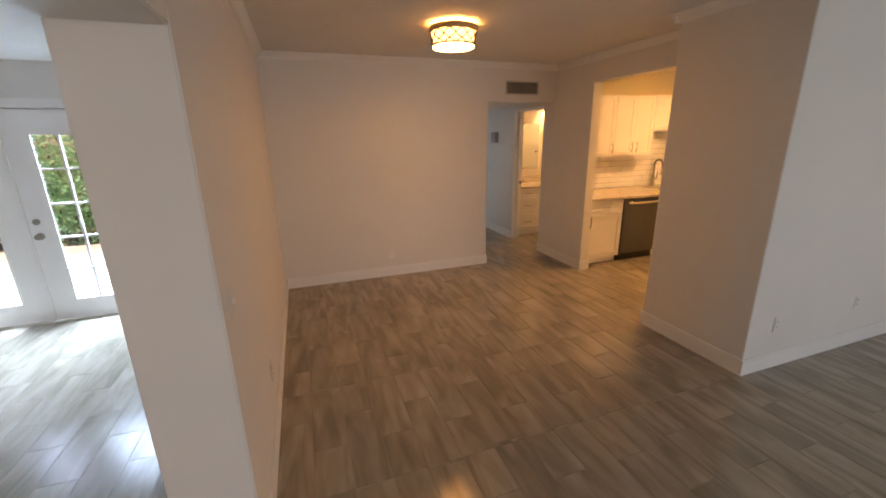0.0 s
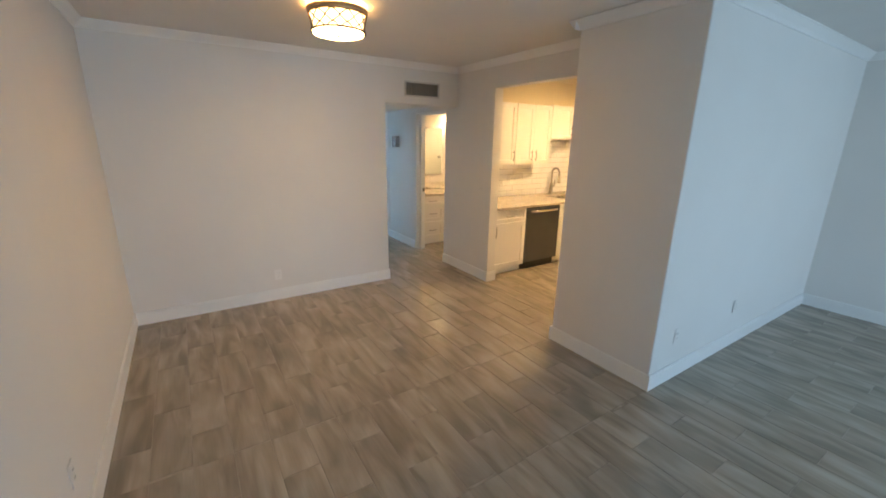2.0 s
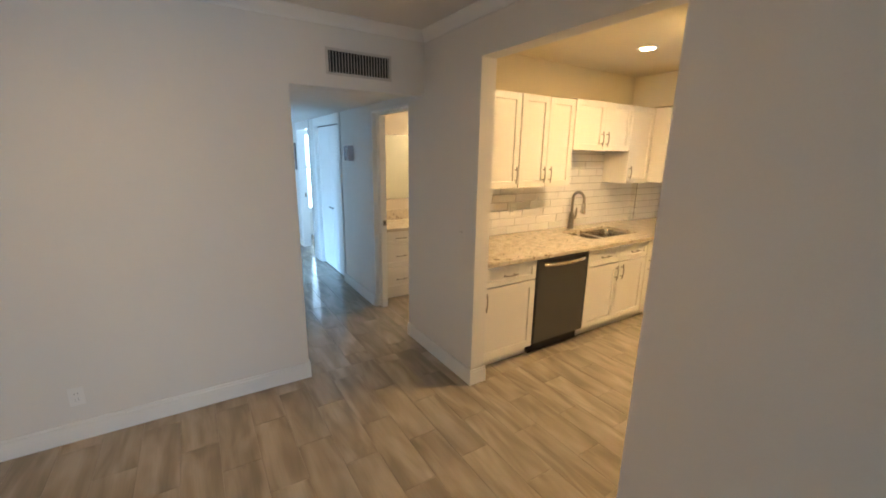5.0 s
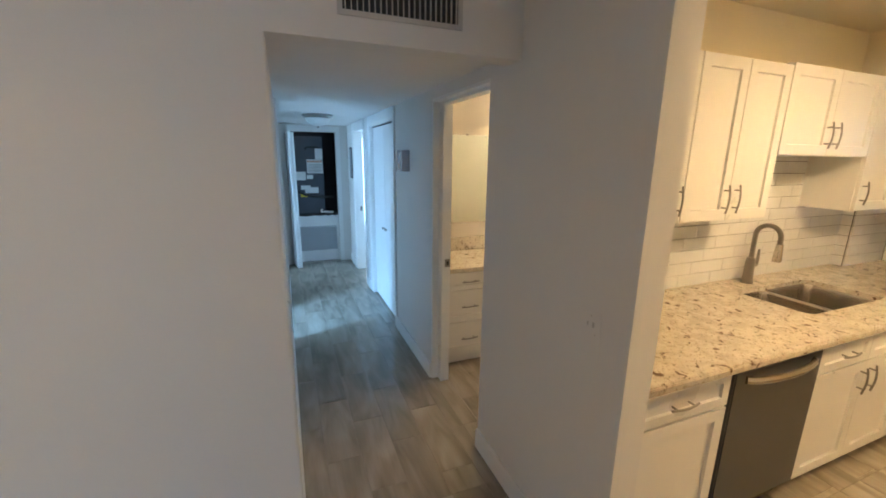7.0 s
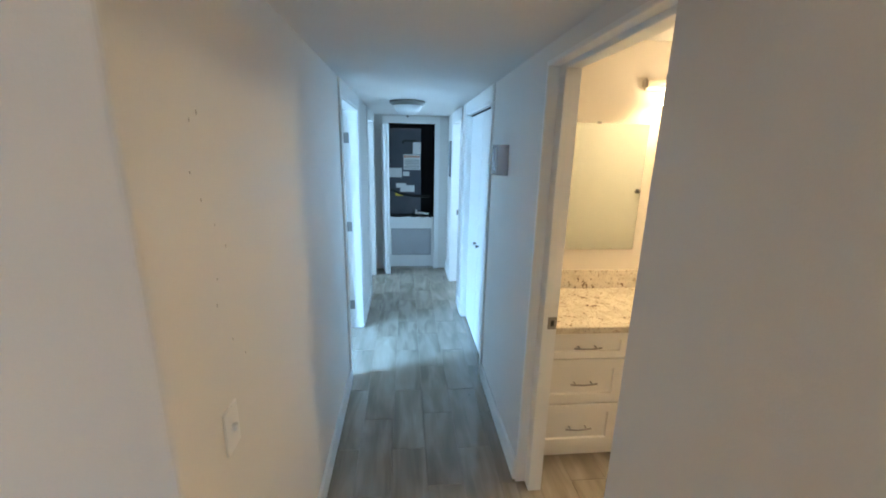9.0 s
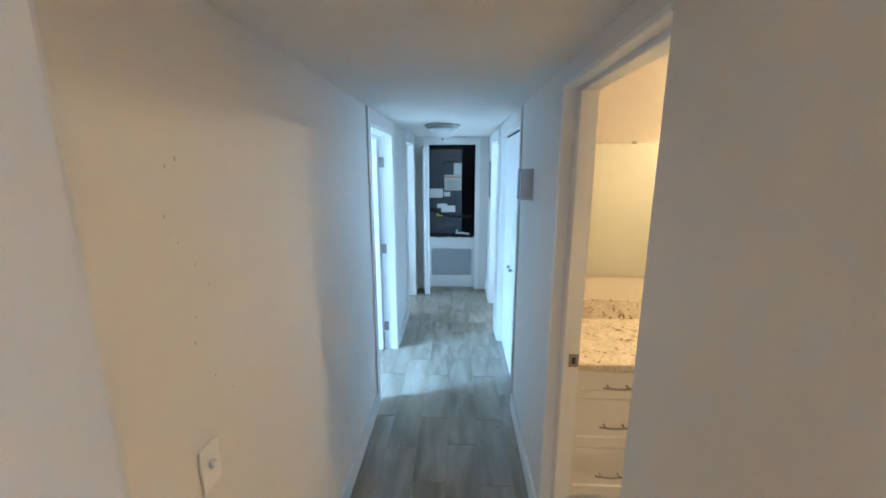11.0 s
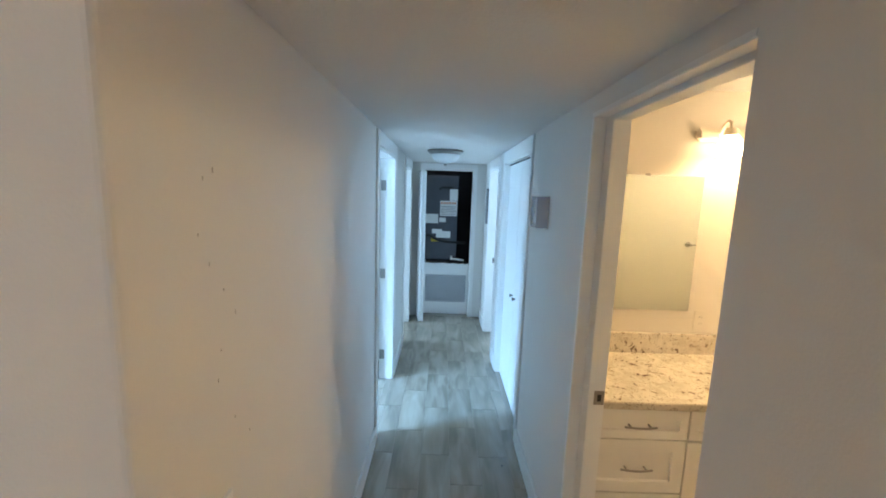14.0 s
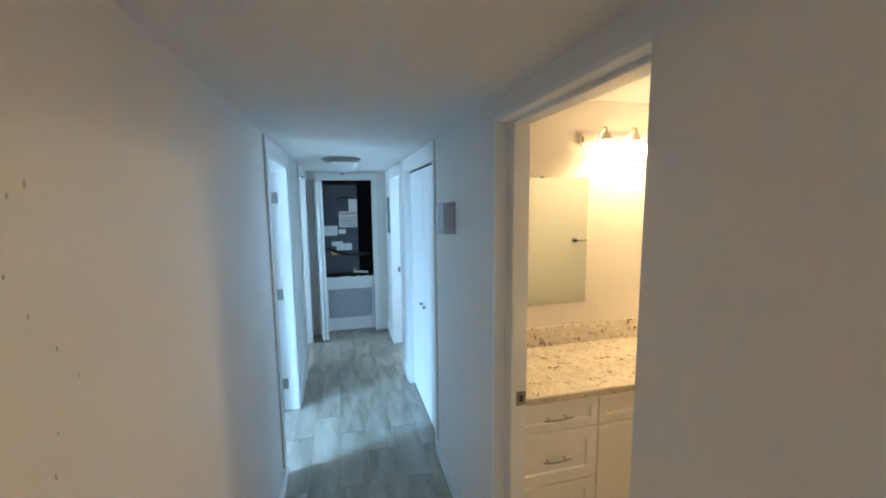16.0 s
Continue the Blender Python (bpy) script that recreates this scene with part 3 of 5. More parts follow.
DW0, DW1 = 3.745, 4.395
base_cabinet(3.145, DW0 - G, drawer_over_door(DW0 - 3.145 - G), pose(3.145, FY, 0), "white shaker base cabinet with one drawer over a door")
base_cabinet(DW1 + G, 5.33, sink_fronts(5.33 - DW1 - G), pose(DW1 + G, FY, 0), "white shaker sink cabinet with two doors and drawers", sunk=True)
base_cabinet(5.33 + G, 5.72, drawer_over_door(0.386), pose(5.33 + G, FY, 0), "narrow white shaker base cabinet beside the sink", sunk=True)
base_cabinet(5.72 + G, 6.12, [("door", 0.004, 0.105, 0.37, 0.765, 0, ("v", 0.05, 0.66))], pose(5.72 + G, FY, 0), "white shaker corner cabinet with one full door", toe_past=0.059)
EXF = 6.12
base_cabinet(0, 0.52, [("drawer_front", 0.10, 0.715, 0.414, 0.155, 0, ("h",)), ("door", 0.10, 0.105, 0.414, 0.60, 0, ("v", 0.045, 0.50))],
             pose(EXF, FY - 0.004, 0, 0, 0, -90), "white shaker base cabinet under the kitchen window", depth=0.62, toe_before=0.063)


def dishwasher():
    d = thing("dishwasher", pose(DW0, FY, 0), "black stainless dishwasher under the granite counter", "dishwasher")
    w = DW1 - DW0
    boxes("body", [(0.004, w - 0.004, 0.03, 0.58, 0.10, 0.872)], M_BLACK, d)
    bm = bmesh.new()
    add_box(bm, 0.008, w - 0.008, -0.028, 0.028, 0.115, 0.865, 0.006)
    part("door", bm, M_DARKSTEEL, d, "dark brushed steel door")
    boxes("control_strip", [(0.008, w - 0.008, -0.024, 0.026, 0.866, 0.877)], M_BLACK, d, "black top control strip")
    boxes("toe_kick", [(0.012, w - 0.012, 0.035, 0.06, 0.002, 0.112)], M_BLACK, d)
    bm = bmesh.new()
    pts = [(0.075 + (w - 0.15) * i / 16, -0.030 - 0.042 * math.sin(math.pi * i / 16) ** 0.6, 0.822) for i in range(17)]
    add_tube(bm, pts, 0.014, 10)
    bmesh.ops.scale(bm, vec=(1, 1, 1.25), space=Matrix.Translation((0, 0, -0.822)), verts=bm.verts)
    part("handle", bm, M_STEEL, d, "bowed bright steel bar handle", smooth=True)


dishwasher()

SX0, SX1, SY0, SY1 = 4.68, 5.46, 3.895, 4.31


def countertop():
    t = thing("kitchen_countertop", pose(0, 0, 0), "cream speckled granite countertop with brown flecks", "countertop")
    z0, z1 = 0.8825, CT
    yb = KB - 0.012
    xs, ys = (XH1 + W + 0.002, SX0, SX1, EXF - 0.035, KX - 0.012), (3.17, CY, SY0, SY1, yb)
    cells = {(i, j) for i in range(4) for j in range(4) if (i, j) != (1, 2) and (j > 0 or i == 3)}
    bm, at = bmesh.new(), {}

    def vert(i, j, z):
        if (i, j, z) not in at:
            at[(i, j, z)] = bm.verts.new((xs[i], ys[j], z))
        return at[(i, j, z)]
    for i, j in cells:
        ring = [(i, j), (i + 1, j), (i + 1, j + 1), (i, j + 1)]
        bm.faces.new([vert(a, b, z1) for a, b in ring])
        bm.faces.new([vert(a, b, z0) for a, b in ring[::-1]])
        for k, (di, dj) in enumerate(((0, -1), (1, 0), (0, 1), (-1, 0))):
            if (i + di, j + dj) not in cells:
                p, q = ring[k], ring[(k + 1) % 4]
                bm.faces.new([vert(*p, z0), vert(*q, z0), vert(*q, z1), vert(*p, z1)])
    q = 0.055
    for cx, cy, a0 in ((SX0, SY0, 180), (SX1, SY0, 270), (SX1, SY1, 0), (SX0, SY1, 90)):
        ox, oy = (q if cx == SX0 else -q), (q if cy == SY0 else -q)
        add_prism(bm, [(cx, cy)] + arc(cx + ox, cy + oy, q, a0 + 90, a0, 6), z0, z1)
    part("slab", bm, M_GRANITE, t)
    bm = bmesh.new()
    add_box(bm, XH1 + W + 0.002, EXF - 0.049, CY - 0.014, CY - 0.0003, z0, z1, 0.004)
    add_box(bm, EXF - 0.049, EXF - 0.0353, 3.17, CY - 0.0003, z0, z1, 0.004)
    part("eased_edge", bm, M_GRANITE, t)


countertop()


def rounded_rect(x0, x1, y0, y1, r, n=6):
    out = []
    for cx, cy, a0 in ((x1 - r, y1 - r, 0), (x0 + r, y1 - r, 90), (x0 + r, y0 + r, 180), (x1 - r, y0 + r, 270)):
        out += [(cx + r * math.cos(radians(a0 + 90 * i / n)), cy + r * math.sin(radians(a0 + 90 * i / n))) for i in range(n + 1)]
    return out


def bowl(x0, x1, y0, y1, ztop, zbot):
    bm = bmesh.new()
    rings = []
    for d, z in ((-0.012, ztop), (0.0, ztop), (0.004, ztop - 0.02), (0.012, zbot + 0.03), (0.035, zbot + 0.004), (0.09, zbot)):
        rings.append([bm.verts.new((x, y, z)) for x, y in rounded_rect(x0 + d, x1 - d, y0 + d, y1 - d, 0.05)])
    for a, b in zip(rings, rings[1:]):
        for i in range(len(a)):
            j = (i + 1) % len(a)
            bm.faces.new((a[i], a[j], b[j], b[i]))
    bm.faces.new(rings[-1])
    add_lathe(bm, [(0.045, 0.001), (0.045, 0.004), (0.03, 0.004), (0.028, -0.004), (0, -0.004)], 20, Matrix.Translation(((x0 + x1) / 2, (y0 + y1) / 2, zbot + 0.001)))
    return bm


def sink():
    s = thing("kitchen_sink", pose(0, 0, 0), "stainless undermount double bowl sink set in the granite", "sink")
    xm = SX0 + 0.30
    part("bowl", bowl(SX0 + 0.004, xm - 0.012, SY0 + 0.004, SY1 - 0.004, 0.886, 0.70), M_STEEL, s, smooth=True)
    part("bowl", bowl(xm + 0.012, SX1 - 0.004, SY0 + 0.004, SY1 - 0.004, 0.886, 0.68), M_STEEL, s, smooth=True)
    boxes("divider", [(xm - 0.018, xm + 0.018, SY0 + 0.004, SY1 - 0.004, 0.80, 0.884)], M_STEEL, s, bevel=0.008)


sink()


def faucet():
    f = thing("kitchen_faucet", pose(4.96, 4.405, CT) @ Matrix.Scale(1.2, 4), "brushed nickel gooseneck pull-down faucet on the counter", "faucet")
    bm = bmesh.new()
    add_lathe(bm, [(0, 0), (0.031, 0), (0.031, 0.012), (0.026, 0.02), (0.024, 0.12), (0.019, 0.15), (0, 0.15)], 20)
    part("base", bm, M_NICKEL, f, smooth=True)
    bm = bmesh.new()
    r = 0.062
    pts = [(0, 0, 0.12), (0, 0, 0.20), (0, 0, 0.28)]
    pts += [(0, -r + r * math.cos(radians(a)), 0.28 + r * math.sin(radians(a))) for a in range(15, 181, 15)]
    pts += [(0, -2 * r, 0.25)]
    add_tube(bm, pts, 0.0125, 12)
    part("spout", bm, M_NICKEL, f, smooth=True)
    bm = bmesh.new()
    add_lathe(bm, [(0, 0.25), (0.016, 0.25), (0.019, 0.20), (0.021, 0.165), (0.019, 0.155), (0, 0.155)], 16, pose(0, -2 * r, 0))
    part("spray_head", bm, M_STEEL, f, smooth=True)
    bm = bmesh.new()
    add_tube(bm, [(0.015, 0, 0.095), (0.05, 0, 0.10), (0.062, 0.0, 0.125), (0.07, 0.005, 0.19)], [0.012, 0.012, 0.009, 0.006], 10)
    part("lever", bm, M_NICKEL, f, smooth=True)


faucet()

UY, UZ0, UZ1 = 4.20, 1.415, 2.235


def wall_cabinet(x0, x1, z0, z1, y, doors, label, depth=None):
    c = thing("wall_cabinet", pose(x0, y, z0), label, "kitchen cabinet", "kitchen wall cabinets")
    w, h, d = x1 - x0, z1 - z0, (depth or KB - y - 0.013)
    boxes("body", [(0, w, 0, d, 0, h)], M_CAB, c)
    for dx, dw, hx in doors:
        front(c, "door", dx, 0.003, dw, h - 0.006, -0.001, ("v", hx, 0.115))
    return c


wall_cabinet(3.16, 3.915, UZ0, UZ1, UY, [(0.003, 0.374, 0.04), (0.38, 0.372, 0.332)], "white shaker wall cabinet over the counter end")
wall_cabinet(3.918, 4.61, UZ0, UZ1, UY, [(0.003, 0.341, 0.30), (0.347, 0.341, 0.04)], "white shaker double-door wall cabinet beside the sink")
wall_cabinet(4.613, 5.53, 1.765, 2.25, UY, [(0.003, 0.454, 0.414), (0.46, 0.454, 0.04)], "short white shaker wall cabinet above the sink")
wall_cabinet(5.533, 5.959, UZ0, 2.25, UY, [(0.003, 0.42, 0.04)], "narrow white shaker wall cabinet beside the corner")
wall_cabinet(5.962, 6.64, UZ0 + 0.01, 2.25, 4.03, [(0.003, 0.383, 0.345), (0.39, 0.285, 0.036)], "deep white shaker corner wall cabinet by the window")

setting("wall_tile_column", [(6.16, KX, 4.42, KB, CT + 0.001, UZ0)], M_TILEGROUT, "tiled wall bump beside the window corner", "wall")

# backsplash: one carrier with a tile each
def backsplash():
    root = thing("backsplash", pose(0, 0, 0), "white glazed subway tile backsplash with thin dark joints", "backsplash")
    tw, th, gap = 0.305, 0.078, 0.0034
    carrier = [(XH1 + W, 6.16, KB - 0.006, KB - 0.0005, CT, 1.78), (KX - 0.006, KX - 0.0005, 2.2, 4.42, CT, 1.195), (KX - 0.006, KX - 0.0005, 4.03, 4.42, 1.202, UZ0 + 0.008)]
    boxes("grout_bed", carrier, M_TILEGROUT, root, "dark grout bed")
    cache = {}

    def tile(x, y, z, w, h, rz):
        key = (round(w, 3), round(h, 3))
        if key not in cache:
            bm = bmesh.new()
            add_box(bm, 0, w, -0.009, 0, 0, h, 0.0012)
            cache[key] = mesh_of("tile", bm, M_SUBWAY)
        ob = new("tile", cache[key])
        ob.parent = root
        ob.matrix_basis = pose(x + random.uniform(-0.0004, 0.0004), y, z, random.uniform(-0.15, 0.15), 0, rz + random.uniform(-0.1, 0.1))
    r = 0
    z = CT + 0.004
    while z < 1.77:
        h = min(th, 1.775 - z)
        x = XH1 + W + 0.002 - (0.20 if r % 3 == 1 else 0.10 if r % 3 == 2 else 0)
        while x < 6.16:
            a, b = max(x, XH1 + W + 0.002), min(x + tw, 6.157)
            if b - a > 0.02 and (z < UZ0 or (4.4 < b and a < 5.6)):
                tile(a, KB - 0.0062, z, b - a, h, 0)
            x += tw + 0.0028
        x = 6.165 - (0.15 if r % 2 else 0)
        while x < KX and z < UZ0 - 0.02:
            a, b = max(x, 6.163), min(x + tw, KX - 0.012)
            if b - a > 0.02:
                tile(a, 4.4195, z, b - a, min(h, UZ0 - 0.002 - z), 0)
            x += tw + 0.0028
        if z < UZ0 - 0.02:
            tile(6.1595, 4.4885, z, 0.066, min(h, UZ0 - 0.002 - z), -90)
        if z < 1.18:
            y = 4.405 + (0.15 if r % 2 else 0)
            while y > 2.3:
                a, b = min(y, 4.405), y - tw
                hh = min(h, 1.192 - z)
                tile(KX - 0.0062, a, z, a - b, hh, -90)
                y -= tw + 0.0028
        if 1.15 < z < 1.2:
            for y, w in ((4.405, 0.305), (4.097, 0.066)):
                tile(KX - 0.0062, y, 1.204, w, z + th - 1.204, -90)
        if 1.2 < z < UZ0:
            for y, w in ((4.405, 0.305), (4.097, 0.066)):
                tile(KX - 0.0062, y, z, w, min(h, UZ0 + 0.006 - z), -90)
        z += th + gap
        r += 1


backsplash()


def kitchen_window():
    wdw = thing("window_1", pose(KX, 0, 0), "white kitchen window with closed slatted blinds", "window", kind="structure")
    y0, y1, z0, z1 = 2.95, 4.02, 1.2, 2.13
    boxes("window_frame", [(0.07, 0.11, y0, y0 + 0.05, z0, z1), (0.07, 0.11, y1 - 0.05, y1, z0, z1), (0.07, 0.11, y0 + 0.05, y1 - 0.05, z0, z0 + 0.05),
                           (0.07, 0.11, y0 + 0.05, y1 - 0.05, z1 - 0.05, z1), (0.075, 0.105, y0 + 0.05, y1 - 0.05, 1.65, 1.69)], M_TRIM, wdw)
    p = boxes("pane", [(0.088, 0.092, y0 + 0.05, y1 - 0.05, z0 + 0.05, 1.65), (0.088, 0.092, y0 + 0.05, y1 - 0.05, 1.69, z1 - 0.05)], M_GLASS, wdw)
    p.visible_shadow = False
    boxes("window_sill", [(-0.035, -0.0005, y0 - 0.03, 4.408, z0 - 0.028, z0 + 0.002), (-0.0005, 0.12, y0 + 0.002, y1 - 0.002, z0 - 0.028, z0 + 0.002)], M_GRANITE, wdw, "granite sill")
    bl = thing("window_blind", pose(KX, 0, 0), "white horizontal slat blind hanging in the kitchen window", "blind")
    boxes("headrail", [(0.0, 0.045, y0 + 0.01, y1 - 0.01, z1 - 0.045, z1 - 0.001)], M_BLIND, bl)
    bm = bmesh.new()
    add_box(bm, -0.0125, 0.0125, 0, y1 - y0 - 0.03, -0.0008, 0.0008)
    slat = mesh_of("slat", bm, M_BLIND)
    for i in range(42):
        z = z0 + 0.025 + i * 0.0206
        ob = new("slat", slat)
        ob.parent = bl
        ob.matrix_basis = pose(0.022, y0 + 0.015, z, 0, 57, 0)
    boxes("bottom_rail", [(0.008, 0.036, y0 + 0.012, y1 - 0.012, z0 + 0.003, z0 + 0.016)], M_BLIND, bl)


kitchen_window()
setting("trim_8", [(KX - 0.012, KX - 0.0005, 4.021, 4.10, 1.425, 2.26)], M_TRIM, "white painted strip beside the kitchen window", "window trim", 0.002)


# ---- lamps ----
def drum_lamp(x, y, z, r, h, shade, diff, label):
    """Flush drum lamp: glowing shade in a curved bronze lattice."""
    lp = thing("ceiling_lamp", pose(x, y, z), label, "ceiling lamp", "drum ceiling lamps")
    bm = bmesh.new()
    add_lathe(bm, [(0, -0.001), (r * 0.55, -0.001), (r * 0.55, -0.050), (0, -0.050)], 40)
    part("canopy", bm, M_PLATE, lp, "white canopy plate", smooth=False)
    bm = bmesh.new()
    add_lathe(bm, [(r - 0.006, -0.027), (r + 0.010, -0.027), (r + 0.014, -0.032), (r + 0.014, -0.041), (r + 0.006, -0.045), (r + 0.006, -0.049), (r + 0.010, -0.053), (r + 0.009, -0.062), (r + 0.003, -0.066), (r - 0.006, -0.066), (r - 0.006, -0.027)], 48)
    part("top_band", bm, M_BRONZE, lp, "ridged bronze top band", smooth=True)
    bm = bmesh.new()
    add_lathe(bm, [(r * 0.56, -0.046), (r - 0.007, -0.046)], 48)
    part("shade_top", bm, M_TOPGLOW, lp, "glowing upper opening of the shade")
    z0, z1 = -0.064, -0.064 - h

    def waist(u):
        return r * (1 - 0.07 * u - 0.04 * math.sin(math.pi * u))
    bm = bmesh.new()
    add_lathe(bm, [(waist(u / 6) - 0.009, z0 + (z1 + 0.004 - z0) * u / 6) for u in range(7)], 48)
    part("shade", bm, shade, lp, "glowing cream shade", smooth=True)
    rb = waist(1)
    bm = bmesh.new()
    add_lathe(bm, [(rb - 0.009, z1 + 0.004), (rb - 0.008, z1 - 0.007), (rb * 0.94, z1 - 0.010), (rb * 0.8, z1 - 0.013), (rb * 0.4, z1 - 0.017), (0, z1 - 0.018)], 48)
    part("diffuser", bm, diff, lp, "glowing bottom diffuser", smooth=True)
    bm = bmesh.new()
    add_lathe(bm, [(rb - 0.006, z1 + 0.010), (rb + 0.008, z1 + 0.010), (rb + 0.008, z1), (rb - 0.006, z1), (rb - 0.006, z1 + 0.010)], 48)
    part("bottom_ring", bm, M_LATTICE, lp, smooth=True)
    n = 12
    for k in range(2 * n):
        a0 = 2 * math.pi * (k // 2) / n
        sgn = 1 if k % 2 else -1
        bm = bmesh.new()
        pts = []
        for i in range(13):
            u = i / 12
            a = a0 + sgn * (2 * math.pi / n) * (1.5 * u + 0.05 * math.sin(3 * math.pi * u))
            q = waist(u) + 0.003
            pts.append((q * math.cos(a), q * math.sin(a), z0 + (z1 - z0) * u))
        add_tube(bm, pts, 0.0040, 6)
        part("lattice_bar", bm, M_LATTICE, lp)
    bm = bmesh.new()
    add_lathe(bm, [(0, z1 - 0.016), (0.015, z1 - 0.017), (0.016, z1 - 0.022), (0.009, z1 - 0.027), (0, z1 - 0.028)], 16)
    part("finial", bm, M_LATTICE, lp, smooth=True)
    return lp


drum_lamp(0.985, 2.86, ZC, 0.190, 0.106, M_SHADE, M_DIFF, "round drum ceiling lamp with bronze lattice, lit warm")
drum_lamp(4.60, 2.965, KZ, 0.165, 0.094, M_KSHADE, M_KDIFF, "lit drum ceiling lamp with bronze lattice in the kitchen")


def recessed(x, y):
    lp = thing("recessed_lamp", pose(x, y, KZ), "lit round recessed lamp in the kitchen ceiling", "recessed lamp")
    bm = bmesh.new()
    add_lathe(bm, [(0.062, -0.004), (0.075, -0.006), (0.088, -0.003), (0.09, -0.0005)], 40)
    part("trim_ring", bm, M_PLATE, lp, smooth=True)
    bm = bmesh.new()
    add_lathe(bm, [(0.064, -0.004), (0, -0.004)], 40)
    part("lens", bm, M_LED, lp, "glowing lens")


recessed(4.86, 3.68)


def hall_lamp():
    lp = thing("hall_ceiling_lamp", pose(2.46, 7.72, ZH), "unlit frosted bowl ceiling lamp with nickel rim", "ceiling lamp")
    bm = bmesh.new()
    add_lathe(bm, [(0, -0.001), (0.165, -0.001), (0.173, -0.008), (0.173, -0.018), (0.158, -0.026), (0.150, -0.034), (0.138, -0.042), (0.130, -0.040), (0, -0.04)], 40)
    part("rim", bm, M_DARKNICKEL, lp, smooth=True)
    bm = bmesh.new()
    add_lathe(bm, [(0.135, -0.042), (0.130, -0.062), (0.108, -0.094), (0.062, -0.120), (0, -0.130)], 40)
    part("glass_bowl", bm, M_FROST, lp, "frosted white glass bowl", smooth=True)
    bm = bmesh.new()
    add_lathe(bm, [(0, -0.128), (0.012, -0.130), (0.014, -0.140), (0, -0.150)], 14)
    part("finial", bm, M_NICKEL, lp, smooth=True)


hall_lamp()


# ---- vent, plates ----
def supply_vent():
    v = thing("air_vent", pose(2.283, YB, 2.243), "painted wall register with vertical louvres above the hall opening", "air vent")
    w, h = 0.448, 0.136
    # flat black sheet paints the duct's shade between the louvres
    boxes("backing", [(0, w, -0.002, -0.0005, 0, h)], M_BLACK, v, "black sheet for the shade behind the louvres")
    boxes("frame", [(-0.018, 0, -0.009, -0.0006, -0.018, h + 0.018), (w, w + 0.018, -0.009, -0.0006, -0.018, h + 0.018), (0, w, -0.009, -0.0006, -0.018, 0), (0, w, -0.009, -0.0006, h, h + 0.018)], M_VENT, v)
    bm = bmesh.new()
    add_box(bm, -0.0011, 0.0011, -0.005, 0.005, 0, h)
    me = mesh_of("slat", bm, M_VENT)
    for i in range(21):
        ob = new("slat", me)
        ob.parent = v
        ob.matrix_basis = pose(0.010 + i * (w - 0.02) / 20, -0.0105, 0, 0, 0, random.uniform(-4, 6))


supply_vent()


def plate(m, label, kind_, painted=None):
    """Wall plate at m, facing -y, centred."""
    p = thing("wall_" + kind_, m, label, kind_)
    bm = bmesh.new()
    add_box(bm, -0.036, 0.036, -0.006, -0.0005, -0.058, 0.058, 0.002)
    part("plate", bm, painted or M_PLATE, p)
    if kind_ == "outlet":
        for z in (-0.02, 0.02):
            bm = bmesh.new()
            add_box(bm, -0.017, 0.017, -0.0085, -0.006, z - 0.014, z + 0.014, 0.001)
            s = part("socket", bm, painted or M_PLATE, p)
            boxes("slot", [(-0.008, -0.006, -0.0095, -0.0086, z - 0.004, z + 0.006), (0.006, 0.008, -0.0095, -0.0086, z - 0.004, z + 0.006)], M_BLACK, s)
    else:
        bm = bmesh.new()
        add_box(bm, -0.006, 0.006, -0.018, -0.005, -0.006, 0.012, 0.002)
        part("toggle", bm, M_PLATE, p)


plate(pose(0.69, YB, 0.285), "white wall outlet above the baseboard", "outlet")
plate(pose(XL, 1.91, 0.36, 0, 0, 90), "white wall outlet on the dining room wall", "outlet", M_WALL)
plate(pose(XL, 1.11, 1.14, 0, 0, 90), "painted-over light switch by the sunroom opening", "switch", M_WALL)
plate(pose(2.88, BY0, 0.36), "white wall outlet on the living room wall", "outlet", M_WALL)
plate(pose(3.84, BY0, 0.38), "white wall outlet further along the living room wall", "outlet", M_WALL)
plate(pose(XH0, 4.575, 1.09, 0, 0, 90), "white light switch inside the hall opening", "switch")
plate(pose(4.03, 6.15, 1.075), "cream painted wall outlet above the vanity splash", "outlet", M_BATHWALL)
plate(pose(4.15, KB - 0.016, 1.165), "white wall outlet set in the backsplash", "outlet")


def thermostat():
    t = thing("thermostat", pose(XH1, 6.082, 1.697, 0, 0, -90), "white thermostat behind a clear plastic lock box", "thermostat")
    bm = bmesh.new()
    add_box(bm, -0.054, 0.054, -0.056, -0.0005, -0.070, 0.070, 0.006)
    body_ = part("case", bm, M_THERMO, t, "pale lavender plastic case")
    boxes("display", [(-0.030, 0.030, -0.0585, -0.0562, -0.010, 0.042)], M_VENT, body_, "grey display window")
    g = boxes("guard", [(-0.070, 0.070, -0.068, -0.064, -0.086, 0.086), (-0.070, -0.066, -0.064, -0.001, -0.086, 0.086), (0.066, 0.070, -0.064, -0.001, -0.086, 0.086),
                        (-0.066, 0.066, -0.064, -0.001, 0.082, 0.086), (-0.066, 0.066, -0.064, -0.001, -0.086, -0.082)], M_ACRYLIC, t, "clear plastic guard")
    boxes("guard_base", [(-0.074, 0.074, -0.006, -0.0007, -0.090, 0.090)], M_ACRYLIC, t, "clear plastic back flange", 0.002)
    bm = bmesh.new()
    add_lathe(bm, [(0, 0), (0.008, 0), (0.008, 0.006), (0, 0.007)], 12, pose(0, -0.068, -0.060, 90, 0, 0))
    part("lock", bm, M_NICKEL, t, "small key lock")


thermostat()


